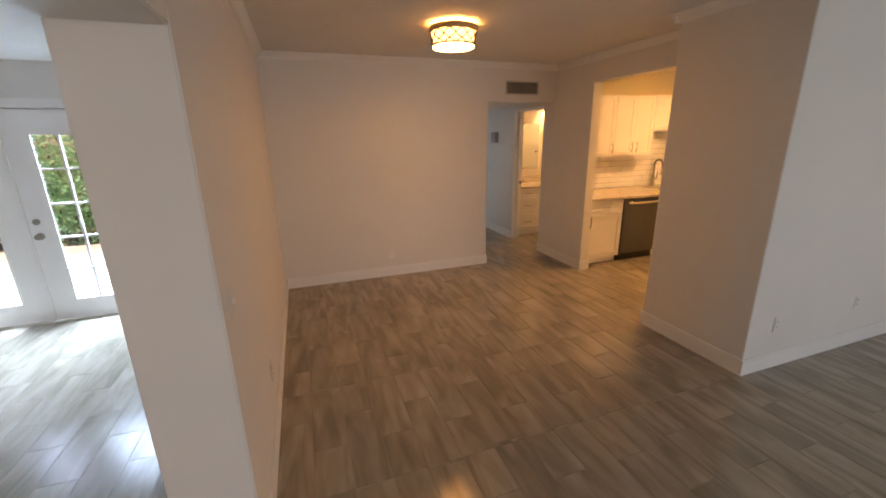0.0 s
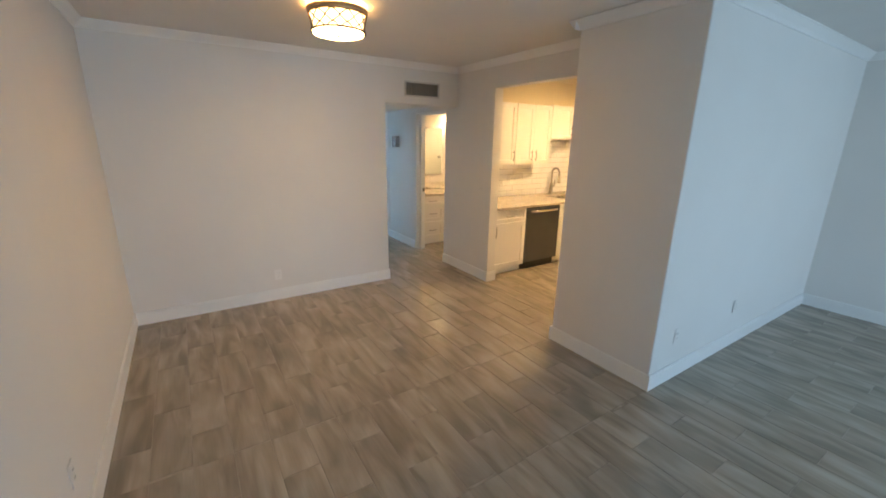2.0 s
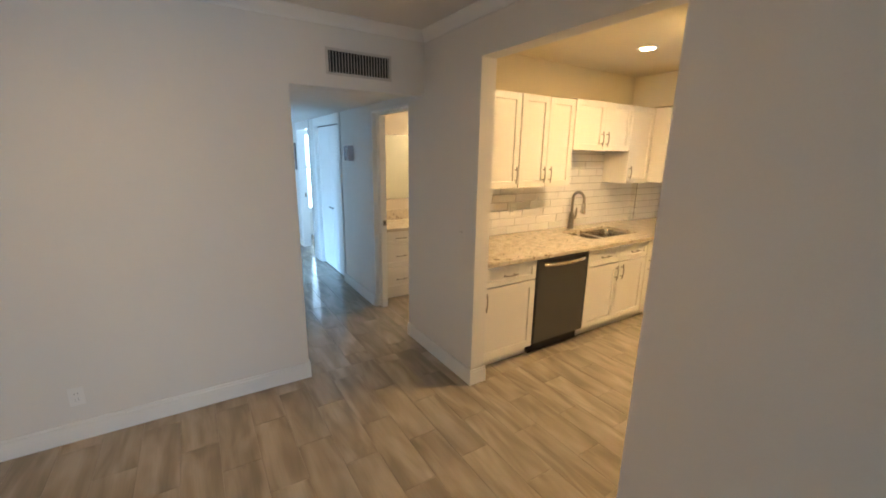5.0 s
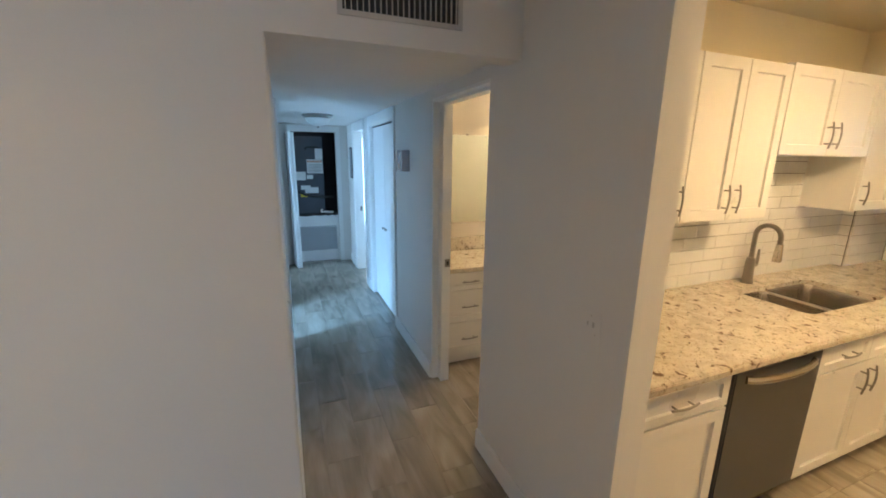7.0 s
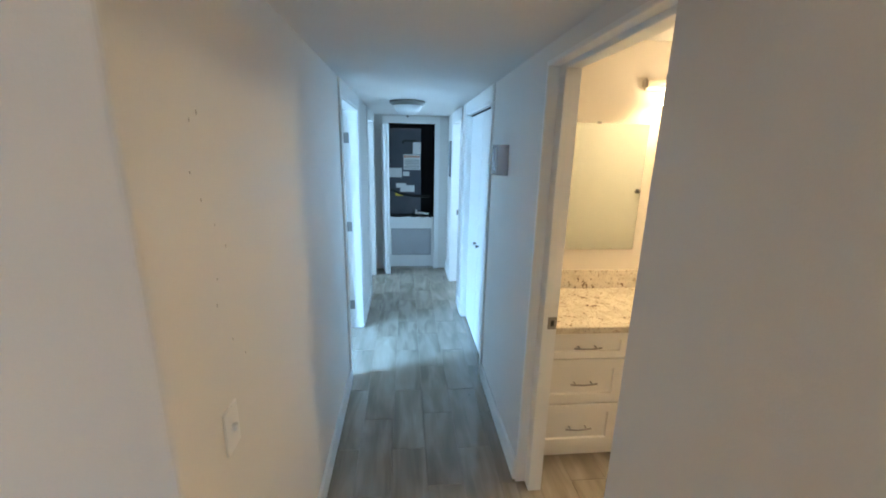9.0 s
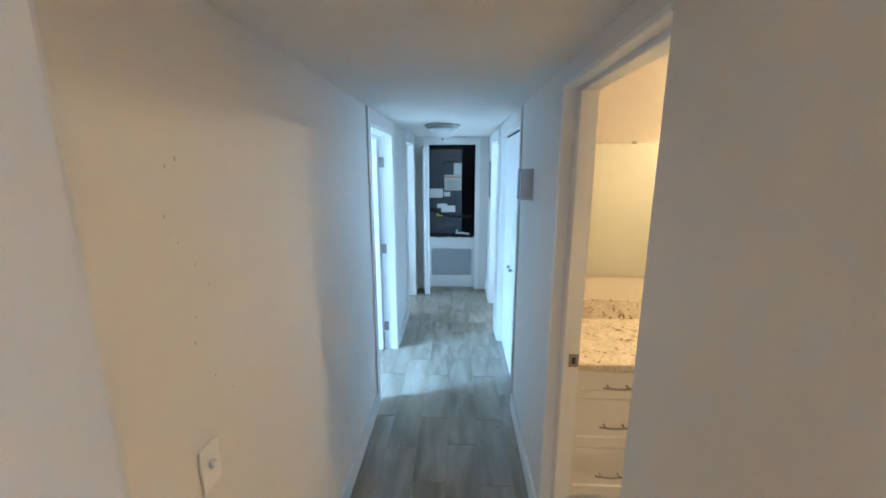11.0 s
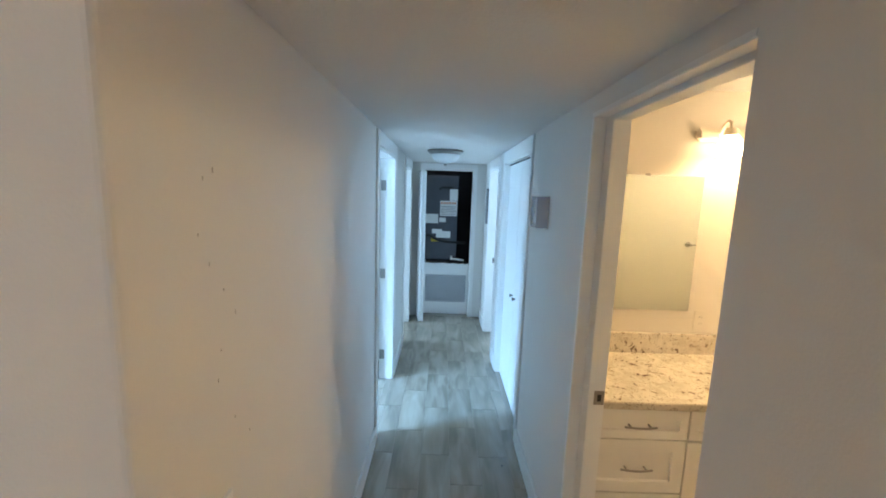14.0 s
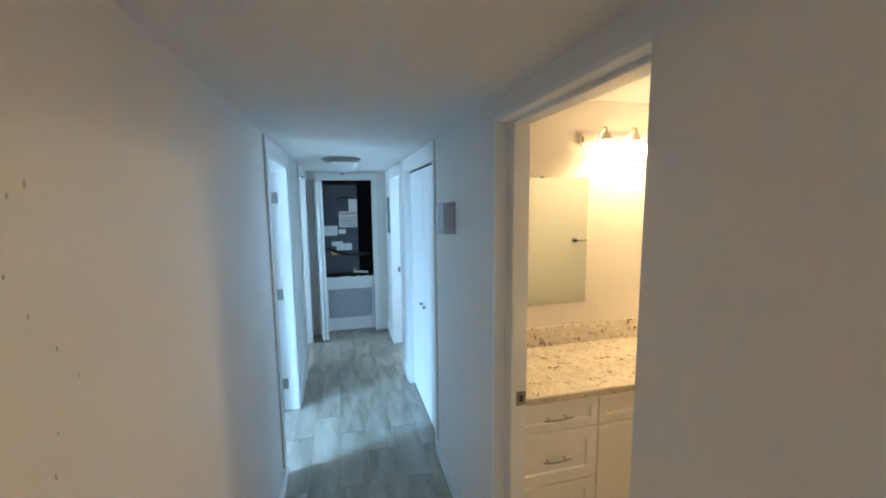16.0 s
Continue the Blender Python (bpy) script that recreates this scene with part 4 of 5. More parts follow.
# ---- doors ----
def bedroom_door():
    d = thing("door_1", pose(XH0 - W, 7.398, 0), "white flush door standing open into the bedroom", "door", kind="structure")
    bm = bmesh.new()
    add_box(bm, -0.88, -0.012, -0.036, -0.001, 0.012, 2.03, 0.002)
    part("leaf", bm, M_DOOR, d)
    for z in (0.25, 1.03, 1.83):
        boxes("hinge", [(0.0, 0.045, -0.0005, 0.0025, z - 0.045, z + 0.045)], M_DARKNICKEL, d, "nickel butt hinge")


bedroom_door()


d2 = thing("door_2", pose(XH0 - W, 9.078, 0), "white flush door standing open at the hall end", "door", kind="structure")
boxes("leaf", [(-0.72, -0.012, -0.036, -0.001, 0.012, 2.05)], M_DOOR, d2)
d3 = thing("door_3", pose(XH1 + W + 0.002, 8.042, 0, 0, 0, 8), "white flush door standing open into the far bedroom", "door", kind="structure")
_bm = bmesh.new()
add_box(_bm, 0.004, 0.735, -0.036, -0.001, 0.012, 2.05, 0.002)
part("leaf", _bm, M_DOOR, d3)
for _side in (-1, 1):
    _bm = bmesh.new()
    add_lathe(_bm, [(0, 0), (0.03, 0), (0.03, 0.008), (0.012, 0.012), (0.012, 0.035), (0.026, 0.045), (0.028, 0.058), (0.018, 0.07), (0, 0.072)], 20,
              pose(0.67, -0.036 if _side < 0 else -0.001, 0.95, 90 if _side < 0 else -90, 0, 0))
    part("knob", _bm, M_NICKEL, d3, "nickel door knob", smooth=True)
ds = boxes("jamb_strike", [(XH1 + 0.062, XH1 + 0.092, 8.7785, 8.7818, 0.915, 0.985)], M_NICKEL, None)
boxes("latch_hole", [(XH1 + 0.071, XH1 + 0.083, 8.7775, 8.7784, 0.935, 0.965)], M_BLACK, ds)
tagged(ds, "small nickel strike plate on the far bedroom door jamb", "strike plate")


def bedroom_window():
    wdw = thing("window_2", pose(0, NY, 0), "white sliding window in the far bedroom", "window", kind="structure")
    x0, x1, z0, z1, zm = 3.24, 4.5, 0.5, 2.07, 1.40
    boxes("window_frame", [(x0, x0 + 0.045, 0.05, 0.10, z0, z1), (x1 - 0.045, x1, 0.05, 0.10, z0, z1), (x0 + 0.045, x1 - 0.045, 0.05, 0.10, z0, z0 + 0.045),
                           (x0 + 0.045, x1 - 0.045, 0.05, 0.10, z1 - 0.045, z1), (x0 + 0.045, x1 - 0.045, 0.055, 0.095, zm - 0.02, zm + 0.02)], M_TRIM, wdw)
    for a, b in ((z0 + 0.045, zm - 0.02), (zm + 0.02, z1 - 0.045)):
        p = boxes("pane", [(x0 + 0.045, x1 - 0.045, 0.073, 0.077, a, b)], M_GLASS, wdw)
        p.visible_shadow = False
    boxes("window_sill", [(x0 - 0.03, x1 + 0.03, -0.03, 0.05, z0 - 0.025, z0 + 0.001)], M_TRIM, wdw)


bedroom_window()


def bifold():
    d = thing("door_4", pose(0, 0, 0), "white bifold closet doors, closed, with small knobs", "door", kind="structure")
    ys = (6.54, 7.08, 7.62)
    for a, b in zip(ys, ys[1:]):
        bm = bmesh.new()
        add_box(bm, XH1 + 0.040, XH1 + 0.068, a + 0.002, b - 0.002, 0.015, 2.052, 0.002)
        part("leaf", bm, M_DOOR, d)
    for y in (7.02, 7.14):
        bm = bmesh.new()
        add_lathe(bm, [(0, 0), (0.008, 0), (0.008, 0.012), (0.015, 0.02), (0.012, 0.028), (0, 0.03)], 14, pose(XH1 + 0.040, y, 0.93, 0, -90, 0))
        part("knob", bm, M_NICKEL, d, "small nickel knob", smooth=True)
    boxes("track", [(XH1 + 0.03, XH1 + 0.075, 6.54, 7.62, 2.054, 2.061)], M_DARK, d)


bifold()


def closet_bifold():
    d = thing("door_5", pose(2.195, EY - 0.004, 0), "white bifold closet door folded open", "door", kind="structure")
    a = pose(0, 0, 0, 0, 0, 9)
    for k, dx in enumerate((-0.075, -0.036)):
        bm = bmesh.new()
        add_box(bm, dx - 0.016, dx + 0.016, -0.325, -0.02, 0.02, 2.05, 0.002, m=a)
        part("leaf", bm, M_DOOR, d)
    bm = bmesh.new()
    add_lathe(bm, [(0, 0), (0.008, 0), (0.008, 0.012), (0.014, 0.02), (0, 0.026)], 12, a @ pose(-0.02, -0.2, 0.95, 0, 90, 0))
    part("knob", bm, M_NICKEL, d, smooth=True)


closet_bifold()

boxes("door_strike", [(XH1 + 0.070, XH1 + 0.112, 5.3685, 5.3718, 0.940, 1.000)], M_NICKEL, None)
boxes("latch_hole", [(XH1 + 0.083, XH1 + 0.099, 5.3675, 5.3684, 0.955, 0.985)], M_BLACK, bpy.data.objects["door_strike"])
tagged(bpy.data.objects["door_strike"], "nickel strike plate on the bathroom door jamb", "strike plate")


# ---- utility closet ----
def air_handler():
    u = thing("air_handler", pose(0, 0, 0), "dark grey air handler with paper labels in the closet", "air handler")
    bm = bmesh.new()
    add_box(bm, 2.16, 2.665, 9.62, 10.2, 0.79, 2.02, 0.006)
    part("cabinet", bm, M_ACPANEL, u)
    y = 9.6195

    def lab(x0, x1, z0, z1, mt, name="label_sheet", dy=0.0):
        return boxes(name, [(x0, x1, y - 0.0025 - dy, y - dy, z0, z1)], mt, u)
    big = lab(2.41, 2.655, 1.44, 1.66, M_PAPER)
    for i in range(6):
        boxes("print_bar", [(2.42 + i * 0.039, 2.445 + i * 0.039, y - 0.006, y - 0.003, 1.612, 1.645)], M_ORANGE, big)
    for i in range(6):
        boxes("print_bar", [(2.425, 2.64, y - 0.006, y - 0.003, 1.46 + i * 0.023, 1.468 + i * 0.023)], M_GREYPRINT, big)
    lab(2.545, 2.66, 1.665, 1.83, M_PAPER)
    lab(2.19, 2.385, 1.33, 1.465, M_PAPER)
    lab(2.40, 2.495, 1.35, 1.415, M_PAPER)
    lab(2.30, 2.45, 1.18, 1.245, M_PAPER)
    lab(2.36, 2.57, 1.12, 1.215, M_PAPER, dy=0.003)
    lab(2.29, 2.40, 1.06, 1.11, M_YELLOW)
    boxes("handle", [(2.42, 2.60, y - 0.012, y, 1.835, 1.865)], M_BLACK, u)
    boxes("knockout", [(2.39, 2.42, y - 0.006, y, 1.81, 1.85)], M_BLACK, u)
    bm = bmesh.new()
    add_tube(bm, [(2.17, 9.60, 1.16), (2.26, 9.585, 1.15), (2.36, 9.58, 1.10), (2.48, 9.585, 1.07), (2.60, 9.59, 1.06), (2.80, 9.60, 1.055)], 0.02, 8)
    part("hose", bm, M_BLACK, u, "black insulated hose", smooth=True)
    bm = bmesh.new()
    add_tube(bm, [(2.60, 9.56, 0.86), (2.585, 9.56, 0.815), (2.66, 9.56, 0.815), (2.78, 9.56, 0.80)], 0.016, 10)
    part("drain_pipe", bm, M_PLATE, u, "white plastic drain pipe", smooth=True)
    bm = bmesh.new()
    for i in range(18):
        x = 2.2 + 0.64 * i / 17
        add_lathe(bm, [(0, -0.018), (0.02, -0.012), (0.026, 0), (0.018, 0.014), (0, 0.02)], 8, pose(x, 9.50, 0.775 + random.uniform(-0.004, 0.010)))
    part("insulation_edge", bm, M_BLACK, u, "torn black insulation edge")


air_handler()
setting("wall_closet_board", [(2.10, 2.92, 9.505, 9.62, 0.0, 0.768)], M_TRIM, "white painted plenum board below the air handler", "panel", 0.003)


def return_grille():
    g = thing("return_air_grille", pose(2.225, 9.503, 0.185), "grey louvred return air grille under the air handler", "air grille")
    w, h = 0.59, 0.405
    boxes("frame", [(0, 0.02, -0.01, 0, 0, h), (w - 0.02, w, -0.01, 0, 0, h), (0.02, w - 0.02, -0.01, 0, 0, 0.02), (0.02, w - 0.02, -0.01, 0, h - 0.02, h)], M_GRILLE, g)
    boxes("backing", [(0.02, w - 0.02, -0.002, 0, 0.02, h - 0.02)], M_GREYPRINT, g)
    bm = bmesh.new()
    add_box(bm, 0.02, w - 0.02, -0.0006, 0.0006, -0.008, 0.008)
    me = mesh_of("slat", bm, M_GRILLE)
    for i in range(28):
        ob = new("slat", me)
        ob.parent = g
        ob.matrix_basis = pose(0, -0.0085, 0.028 + i * (h - 0.056) / 27, -30, 0, 0)


return_grille()
pf = thing("picture_frame", pose(XH1, 9.05, 1.62, 0, 0, -90), "narrow dark picture frame on the hall wall", "picture frame")
boxes("frame", [(-0.10, 0.10, -0.012, -0.0005, -0.23, 0.23)], M_BLACK, pf, bevel=0.003)
boxes("sheet", [(-0.085, 0.085, -0.0145, -0.0125, -0.21, 0.21)], M_GREYPRINT, pf, "dark grey print")

# ---- bathroom ----
VY, VT = 5.565, 0.862


def vanity():
    v = thing("bathroom_vanity", pose(3.16, VY, 0), "white shaker bathroom vanity with three-drawer stack", "vanity")
    w = 1.55
    boxes("body", [(0, w, 0.0, 0.565, 0.10, 0.825)], M_CAB, v)
    boxes("toe_kick", [(0, w, 0.05, 0.565, 0.001, 0.10)], M_CAB, v)
    for z, h in ((0.676, 0.146), (0.399, 0.271), (0.112, 0.281)):
        front(v, "drawer_front", 0.004, z, 0.47, h, 0, ("h",))
        if h < 0.2:
            front(v, "drawer_front", 0.480, z, 0.66, h, 0, ("h",))
    front(v, "door", 0.480, 0.112, 0.32, 0.55, 0, ("v", 0.28, 0.45))
    front(v, "door", 0.806, 0.112, 0.334, 0.55, 0, ("v", 0.04, 0.45))
    t = thing("granite_countertop", pose(3.155, VY - 0.03, 0), "cream speckled granite vanity top with splash", "countertop")
    bm = bmesh.new()
    add_box(bm, 0, w + 0.02, 0, 0.610, 0.8255, VT, 0.004)
    part("slab", bm, M_GRANITE, t)
    bm = bmesh.new()
    add_box(bm, 0, w + 0.02, 0.591, 0.613, VT + 0.0005, VT + 0.125, 0.002)
    part("splash", bm, M_GRANITE, t)


vanity()
mr = thing("wall_mirror", pose(3.30, 6.148, 1.13), "plain frameless mirror on the bathroom wall", "mirror")
bm_ = bmesh.new()
add_box(bm_, 0, 0.65, -0.006, 0, 0, 0.797, 0.001)
part("glass", bm_, M_MIRROR, mr)
boxes("clip", [(0.31, 0.335, -0.009, 0, 0.792, 0.806)], M_NICKEL, mr, "small mirror clip")


def vanity_light():
    lp = thing("vanity_light", pose(4.195, 6.15, 2.155), "three-light nickel vanity bar with lit glass shades", "wall lamp")
    bm = bmesh.new()
    add_box(bm, -0.335, 0.335, -0.045, -0.0005, -0.036, 0.036, 0.018)
    part("backplate", bm, M_SATIN, lp, smooth=True)
    for x in (-0.21, 0.0, 0.21):
        bm = bmesh.new()
        add_tube(bm, [(x, -0.04, 0.0), (x, -0.06, 0.045), (x, -0.095, 0.068), (x, -0.120, 0.055), (x, -0.125, 0.02)], 0.009, 8)
        add_lathe(bm, [(0, 0.03), (0.025, 0.03), (0.036, 0.008), (0.036, -0.01), (0, -0.01)], 18, pose(x, -0.125, -0.005))
        part("arm", bm, M_SATIN, lp, smooth=True)
        bm = bmesh.new()
        add_lathe(bm, [(0.034, -0.012), (0.048, -0.03), (0.060, -0.075), (0.070, -0.120), (0.066, -0.118)], 24, pose(x, -0.125, 0))
        part("shade", bm, M_BULBGLASS, lp, "glowing frosted glass shade", smooth=True)
        bm = bmesh.new()
        add_lathe(bm, [(0.058, -0.104), (0.050, -0.112), (0.028, -0.120), (0, -0.124)], 20, pose(x, -0.125, 0))
        part("bulb", bm, M_BULB, lp, "lit bulb", smooth=True)


vanity_light()


def bath_lamp():
    lp = thing("bathroom_ceiling_lamp", pose(5.0, 5.36, 2.4), "lit white glass dome lamp on the bathroom ceiling", "ceiling lamp")
    bm = bmesh.new()
    add_lathe(bm, [(0, -0.001), (0.165, -0.001), (0.168, -0.018), (0.155, -0.024), (0, -0.024)], 36)
    part("rim", bm, M_NICKEL, lp, smooth=True)
    bm = bmesh.new()
    add_lathe(bm, [(0.152, -0.025), (0.150, -0.060), (0.130, -0.105), (0.080, -0.130), (0, -0.140)], 36)
    part("glass_dome", bm, M_DOME, lp, "glowing glass dome", smooth=True)


bath_lamp()


def towel_bar():
    t = thing("towel_bar", pose(4.85, KB + W, 1.36), "brushed nickel towel bar on the bathroom wall", "towel bar")
    for x in (0, 0.40):
        bm = bmesh.new()
        add_lathe(bm, [(0, 0), (0.026, 0), (0.026, 0.008), (0.012, 0.014), (0.012, 0.06), (0, 0.062)], 18, pose(x, 0, 0, -90, 0, 0))
        part("post", bm, M_NICKEL, t, smooth=True)
    bm = bmesh.new()
    add_tube(bm, [(0.0, 0.055, 0), (0.40, 0.055, 0)], 0.008, 10)
    part("bar", bm, M_NICKEL, t, smooth=True)


towel_bar()


# ---- marks on the walls ----
def marks(wall, rows):
    """Small scuffs, each a thin flake of paint on its wall."""
    for r in rows:
        boxes("scuff_mark", [r], M_SCUFF, bpy.data.objects[wall])


marks("wall_hall_right_1", [(XH1 - 0.0042, XH1 - 0.003, 3.776, 3.786, 1.150, 1.168), (XH1 - 0.0042, XH1 - 0.003, 3.806, 3.812, 1.150, 1.164)])
marks("wall_hall_right_1", [(XH1 - 0.0042, XH1 - 0.003, 3.792, 3.796, 1.188, 1.194), (XH1 - 0.0042, XH1 - 0.003, 3.768, 3.771, 1.122, 1.127)])
marks("wall_hall_left_1", [(XH0, XH0 + 0.0012, 4.568, 4.571, 1.80, 1.808), (XH0, XH0 + 0.0012, 4.60, 4.603, 1.815, 1.826), (XH0, XH0 + 0.0012, 4.575, 4.577, 1.64, 1.648), (XH0, XH0 + 0.0012, 4.62, 4.622, 1.58, 1.586),
                           (XH0, XH0 + 0.0012, 4.545, 4.548, 1.70, 1.706), (XH0, XH0 + 0.0012, 4.66, 4.662, 1.52, 1.529), (XH0, XH0 + 0.0012, 4.585, 4.587, 1.40, 1.409), (XH0, XH0 + 0.0012, 4.64, 4.642, 1.29, 1.296),
                           (XH0, XH0 + 0.0012, 4.60, 4.603, 1.46, 1.464), (XH0, XH0 + 0.0012, 4.70, 4.702, 1.22, 1.227)])
boxes("floor_speck", [(2.898, 2.906, 6.226, 6.238, 0.0005, 0.004)], M_BLACK, floor)
patch = boxes("painted_plate", [(XH1 - 0.003, XH1 - 0.0011, 3.745, 3.825, 1.095, 1.215)], M_WALL, bpy.data.objects["wall_hall_right_1"], bevel=0.001)


# ---- french doors and outside ----
def french_door(name, x0, x1, lock_left, label):
    d = thing(name, pose(x0, 4.275, 0), label, "door", kind="structure")
    w = x1 - x0
    gx0, gx1, gz0, gz1 = 0.195, w - 0.195, 0.20, 1.82
    boxes("leaf", [(0.002, gx0, 0, 0.042, 0.012, 2.02), (gx1, w - 0.002, 0, 0.042, 0.012, 2.02), (gx0, gx1, 0, 0.042, 0.012, gz0), (gx0, gx1, 0, 0.042, gz1, 2.02)], M_DOOR, d)
    boxes("glazing_bead", [(gx0, gx0 + 0.016, -0.006, -0.0005, gz0, gz1), (gx1 - 0.016, gx1, -0.006, -0.0005, gz0, gz1), (gx0 + 0.016, gx1 - 0.016, -0.006, -0.0005, gz0, gz0 + 0.016), (gx0 + 0.016, gx1 - 0.016, -0.006, -0.0005, gz1 - 0.016, gz1)], M_TRIM, d)
    cols, rows = 2, 5
    for i in range(1, cols):
        x = gx0 + (gx1 - gx0) * i / cols
        boxes("muntin", [(x - 0.009, x + 0.009, 0.004, 0.036, gz0, gz1)], M_TRIM, d)
    for i in range(1, rows):
        z = gz0 + (gz1 - gz0) * i / rows
        boxes("muntin", [(gx0, gx1, 0.006, 0.034, z - 0.009, z + 0.009)], M_TRIM, d)
    for i in range(cols):
        for j in range(rows):
            a, b = gx0 + (gx1 - gx0) * i / cols + 0.009, gx0 + (gx1 - gx0) * (i + 1) / cols - 0.009
            e, f = gz0 + (gz1 - gz0) * j / rows + 0.009, gz0 + (gz1 - gz0) * (j + 1) / rows - 0.009
            p = boxes("pane", [(a, b, 0.018, 0.022, e, f)], M_GLASS, d)
            p.visible_shadow = False
    if lock_left:
        for z, r in ((0.876, 0.033), (1.015, 0.028)):
            bm = bmesh.new()
            prof = [(0, 0), (r, 0), (r, 0.008), (0.012, 0.014), (0.012, 0.03), (0.026, 0.04), (0.026, 0.056), (0, 0.06)] if z < 0.9 else [(0, 0), (r, 0), (r, 0.012), (0.02, 0.018), (0, 0.018)]
            add_lathe(bm, prof, 20, pose(0.075, 0, z, 90, 0, 0))
            part("knob" if z < 0.9 else "deadbolt", bm, M_NICKEL, d, "satin nickel", smooth=True)


french_door("door_6", -2.775, -1.965, True, "white french door with small panes and nickel knob")
french_door("door_7", -3.595, -2.785, False, "white french door leaf with small panes, closed")
setting("trim_7", [(-3.70, -3.62, 4.23, 4.25, 0.001, 2.11), (-1.94, -1.86, 4.23, 4.25, 0.001, 2.11), (-3.62, -1.94, 4.23, 4.25, 2.03, 2.11), (-3.62, -3.598, 4.25, 4.37, 0.001, 2.03), (-1.962, -1.94, 4.25, 4.37, 0.001, 2.03),
                   (-2.795, -2.765, 4.262, 4.2745, 0.012, 2.02), (-3.598, -1.962, 4.318, 4.37, 1.995, 2.0299)], M_TRIM, "white painted french door casing", "door casing")


def shrub(x, y, h, spread, seed):
    rng = random.Random(seed)
    s = thing("shrub", pose(x, y, -0.22), "leafy green garden shrub beyond the patio", "shrub", "garden shrubs")
    bm = bmesh.new()
    tips = []
    for i in range(9):
        a, l = rng.uniform(0, 6.28), rng.uniform(0.5, 1) * spread
        p = [(0.03 * math.cos(a), 0.03 * math.sin(a), 0), (0.3 * l * math.cos(a), 0.3 * l * math.sin(a), 0.45 * h), (l * 0.8 * math.cos(a), l * 0.8 * math.sin(a), h * rng.uniform(0.7, 1))]
        add_tube(bm, p, [0.03, 0.02, 0.006], 6)
        tips.append(Vector(p[2]))
        tips.append(Vector(p[1]))
    part("trunk", bm, M_BARK, s)
    vs, fs = [], []
    for k in range(3600):
        c = rng.choice(tips) + Vector((rng.gauss(0, spread * 0.26), rng.gauss(0, spread * 0.26), rng.gauss(0, h * 0.16)))
        if c.z < 0.05:
            c.z = 0.05 + abs(c.z) * 0.3
        q = Euler((rng.uniform(-1.0, 1.0), rng.uniform(-0.9, 0.9), rng.uniform(0, 6.28))).to_matrix()
        l, w = rng.uniform(0.06, 0.13), rng.uniform(0.02, 0.042)
        b = len(vs)
        vs += [c + q @ Vector(v) for v in ((0, 0, 0), (w, l * 0.45, 0.012), (0, l, -0.01), (-w, l * 0.45, 0.012))]
        fs += [(b, b + 1, b + 2), (b, b + 2, b + 3)]
    me = bpy.data.meshes.new("crown")
    me.from_pydata([tuple(v) for v in vs], [], fs)
    me.materials.append(M_LEAF)
    ob = new("crown", me)
    ob.parent = s


for i, (x, y, h, sp) in enumerate([(-8.6, 9.4, 2.4, 1.0), (-7.2, 9.0, 1.7, 0.9), (-5.9, 9.3, 2.6, 1.1), (-4.6, 8.9, 1.6, 0.9), (-3.5, 9.5, 2.7, 1.1), (-7.9, 11.0, 3.4, 1.4), (-5.2, 11.2, 3.8, 1.5), (-9.8, 10.6, 3.2, 1.4), (-2.6, 11.0, 3.6, 1.4)]):
    shrub(x, y, h, sp, 40 + i)

# ---- floor planks ----
PW, PL, GAP = 0.197, 0.60, 0.0033
ROOMS = [(-4.2, -0.89, -4.2, 4.25), (-0.89, -0.6, -1.7, 0.97), (-0.6, 5.69, -4.2, 1.22), (-0.6, 2.586, 1.22, 2.13), (-0.6, 3.035, 2.13, 4.352), (3.035, 6.75, 2.13, 3.62), (3.155, 6.75, 1.34, 2.13), (3.155, 6.75, 3.62, 3.80),
         (2.015, 3.035, 4.352, 9.4), (3.035, 3.155, 4.63, 5.44), (3.155, 5.3, 4.62, 5.66), (1.895, 2.015, 6.50, 7.42), (1.895, 2.015, 8.35, 9.1), (-0.6, 1.895, 4.472, 7.80), (-0.6, 1.895, 7.88, 9.5), (3.035, 3.155, 8.02, 8.80), (3.155, 6.2, 7.88, 9.85)]
NEAR = [(-0.6, 2.9, 0.5, 4.318), (2.0, 3.02, 4.318, 9.4), (3.02, 5.6, 2.13, 3.8), (-2.6, -0.89, 1.6, 3.6)]


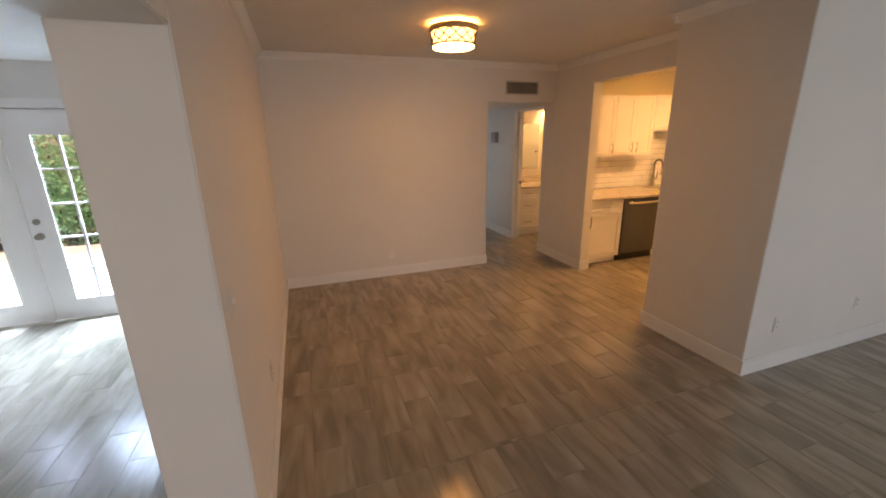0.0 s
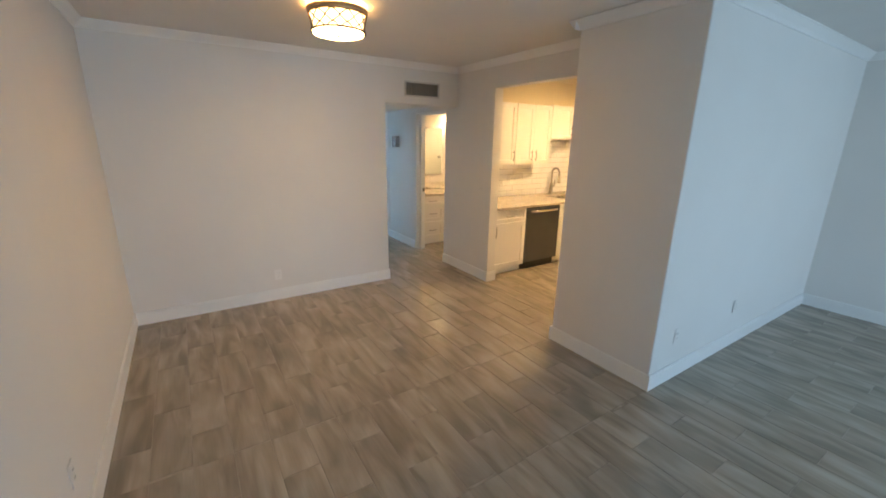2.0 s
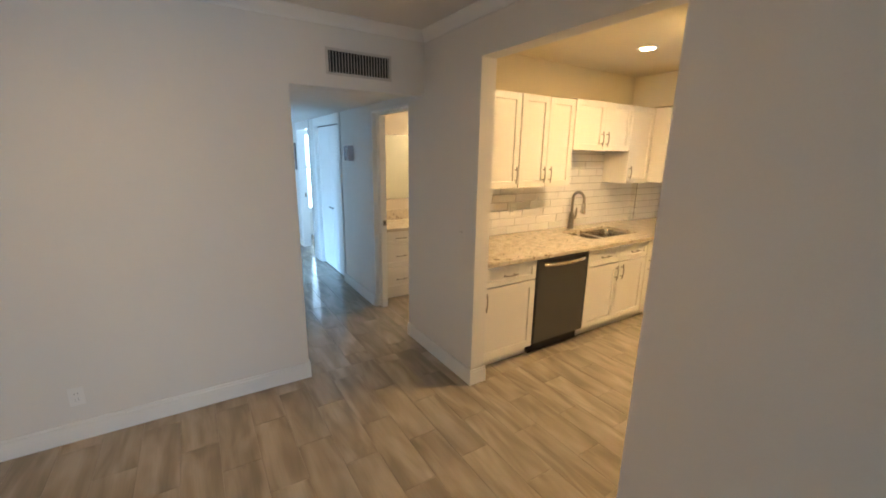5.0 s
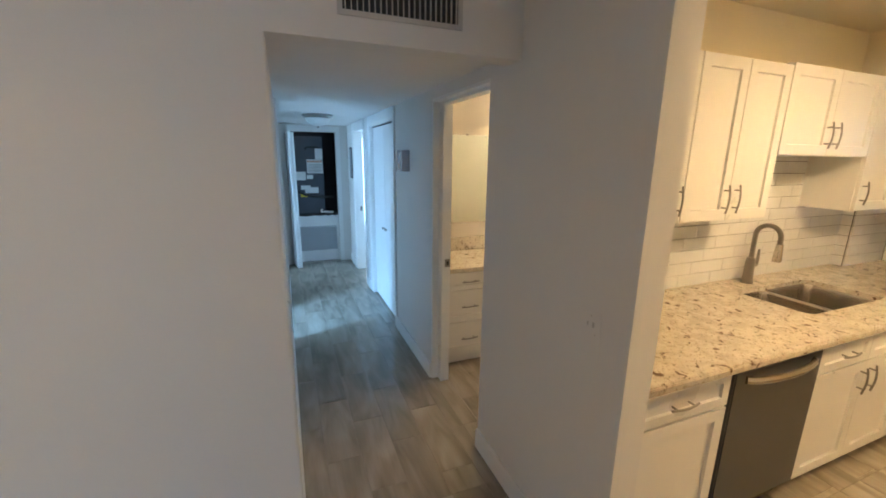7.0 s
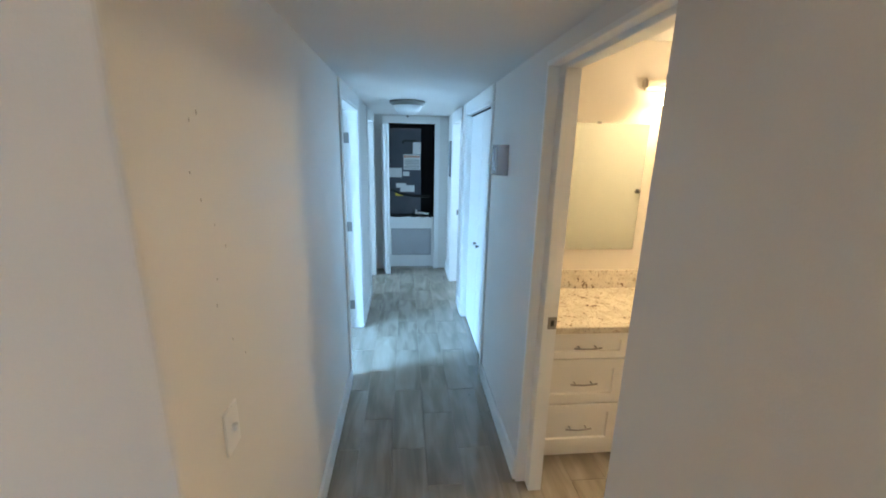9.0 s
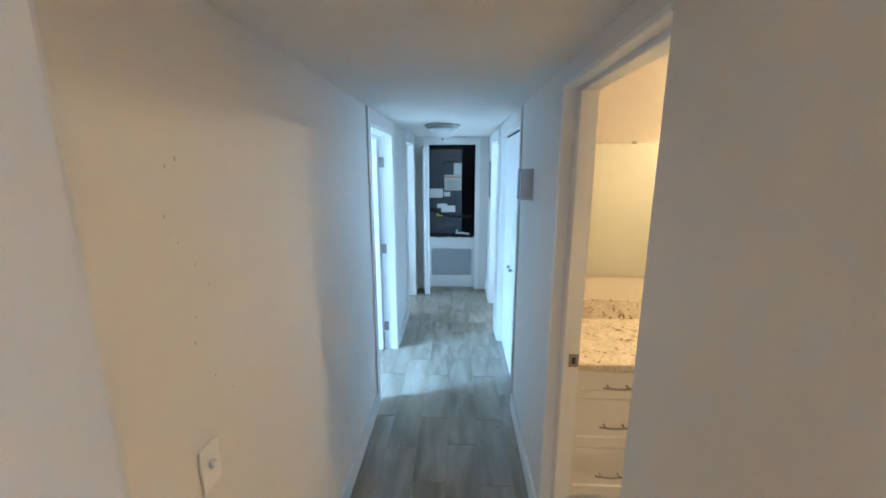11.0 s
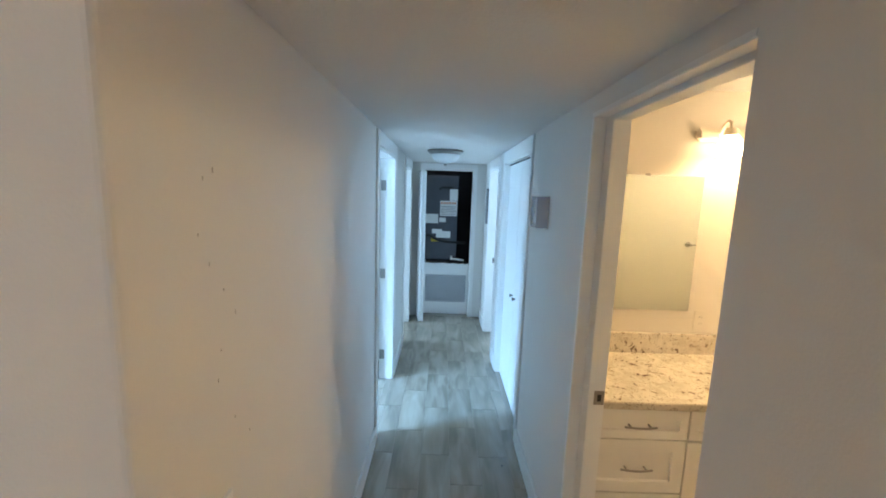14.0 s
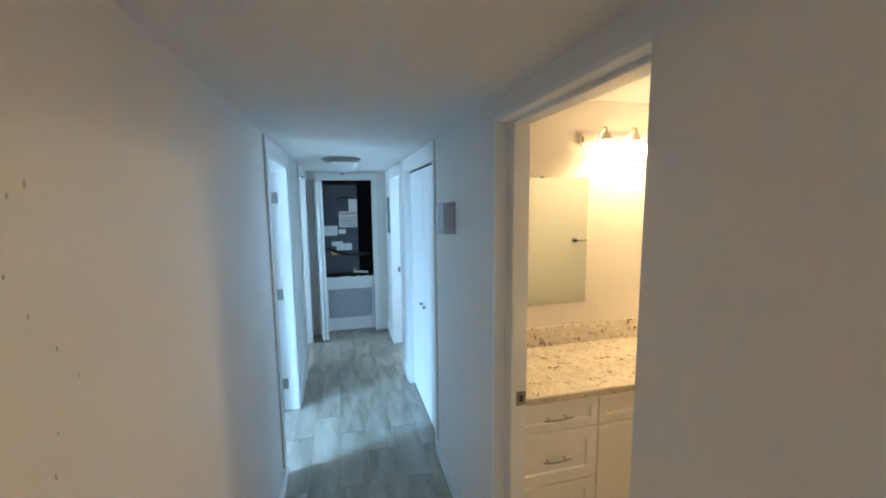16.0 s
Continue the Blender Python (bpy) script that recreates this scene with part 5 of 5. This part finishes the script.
def planks():
    cache, count = {}, 0
    vs, fs = [], []
    bev = 0.0013
    tops = lambda w, l: [(bev, bev, 0), (w - bev, bev, 0), (w - bev, l - bev, 0), (bev, l - bev, 0), (0, 0, -bev), (w, 0, -bev), (w, l, -bev), (0, l, -bev), (0, 0, -0.006), (w, 0, -0.006), (w, l, -0.006), (0, l, -0.006)]
    quads = [(0, 1, 2, 3)] + [(4 + i, 4 + (i + 1) % 4, (i + 1) % 4, i) for i in range(4)] + [(8 + i, 8 + (i + 1) % 4, 4 + (i + 1) % 4, 4 + i) for i in range(4)]
    near_pieces = []
    k0, k1 = math.floor((-4.2 + 1.78) / PW), math.ceil((6.75 + 1.78) / PW)
    for k in range(k0, k1 + 1):
        cx = -1.78 + k * PW
        shift = (k % 2) * 0.30 + ((k * 7) % 5) * 0.012
        n0 = math.floor((-4.2 - 1.8 - shift) / PL) - 1
        for j in range(n0, n0 + 26):
            cy = 1.80 + shift + j * PL
            for rx0, rx1, ry0, ry1 in ROOMS:
                a, b = max(cx + GAP / 2, rx0), min(cx + PW - GAP / 2, rx1)
                c, d = max(cy + GAP / 2, ry0), min(cy + PL - GAP / 2, ry1)
                if b - a < 0.012 or d - c < 0.012:
                    continue
                mx, my = (a + b) / 2, (c + d) / 2
                if count < 300 and any(n[0] < mx < n[1] and n[2] < my < n[3] for n in NEAR) and (b - a) > 0.08:
                    near_pieces.append((a, c, round(b - a, 3), round(d - c, 3)))
                    count += 1
                else:
                    o = len(vs)
                    vs.extend((a + p[0], c + p[1], p[2]) for p in tops(b - a, d - c))
                    fs.extend(tuple(o + q for q in f) for f in quads)
    for a, c, w, l in near_pieces:
        if (w, l) not in cache:
            me = bpy.data.meshes.new("plank")
            me.from_pydata(tops(w, l), [], quads)
            me.materials.append(M_PLANK)
            cache[(w, l)] = me
        ob = new("plank", cache[(w, l)])
        ob.parent = floor
        ob.matrix_basis = pose(a, c, random.uniform(-0.0004, 0.0004))
    me = bpy.data.meshes.new("far_planks")
    me.from_pydata(vs, [], fs)
    me.materials.append(M_PLANK)
    ob = new("far_planks", me)
    ob.parent = floor
    tagged(ob, "more wood-look plank tiles", kind="stuff")


planks()
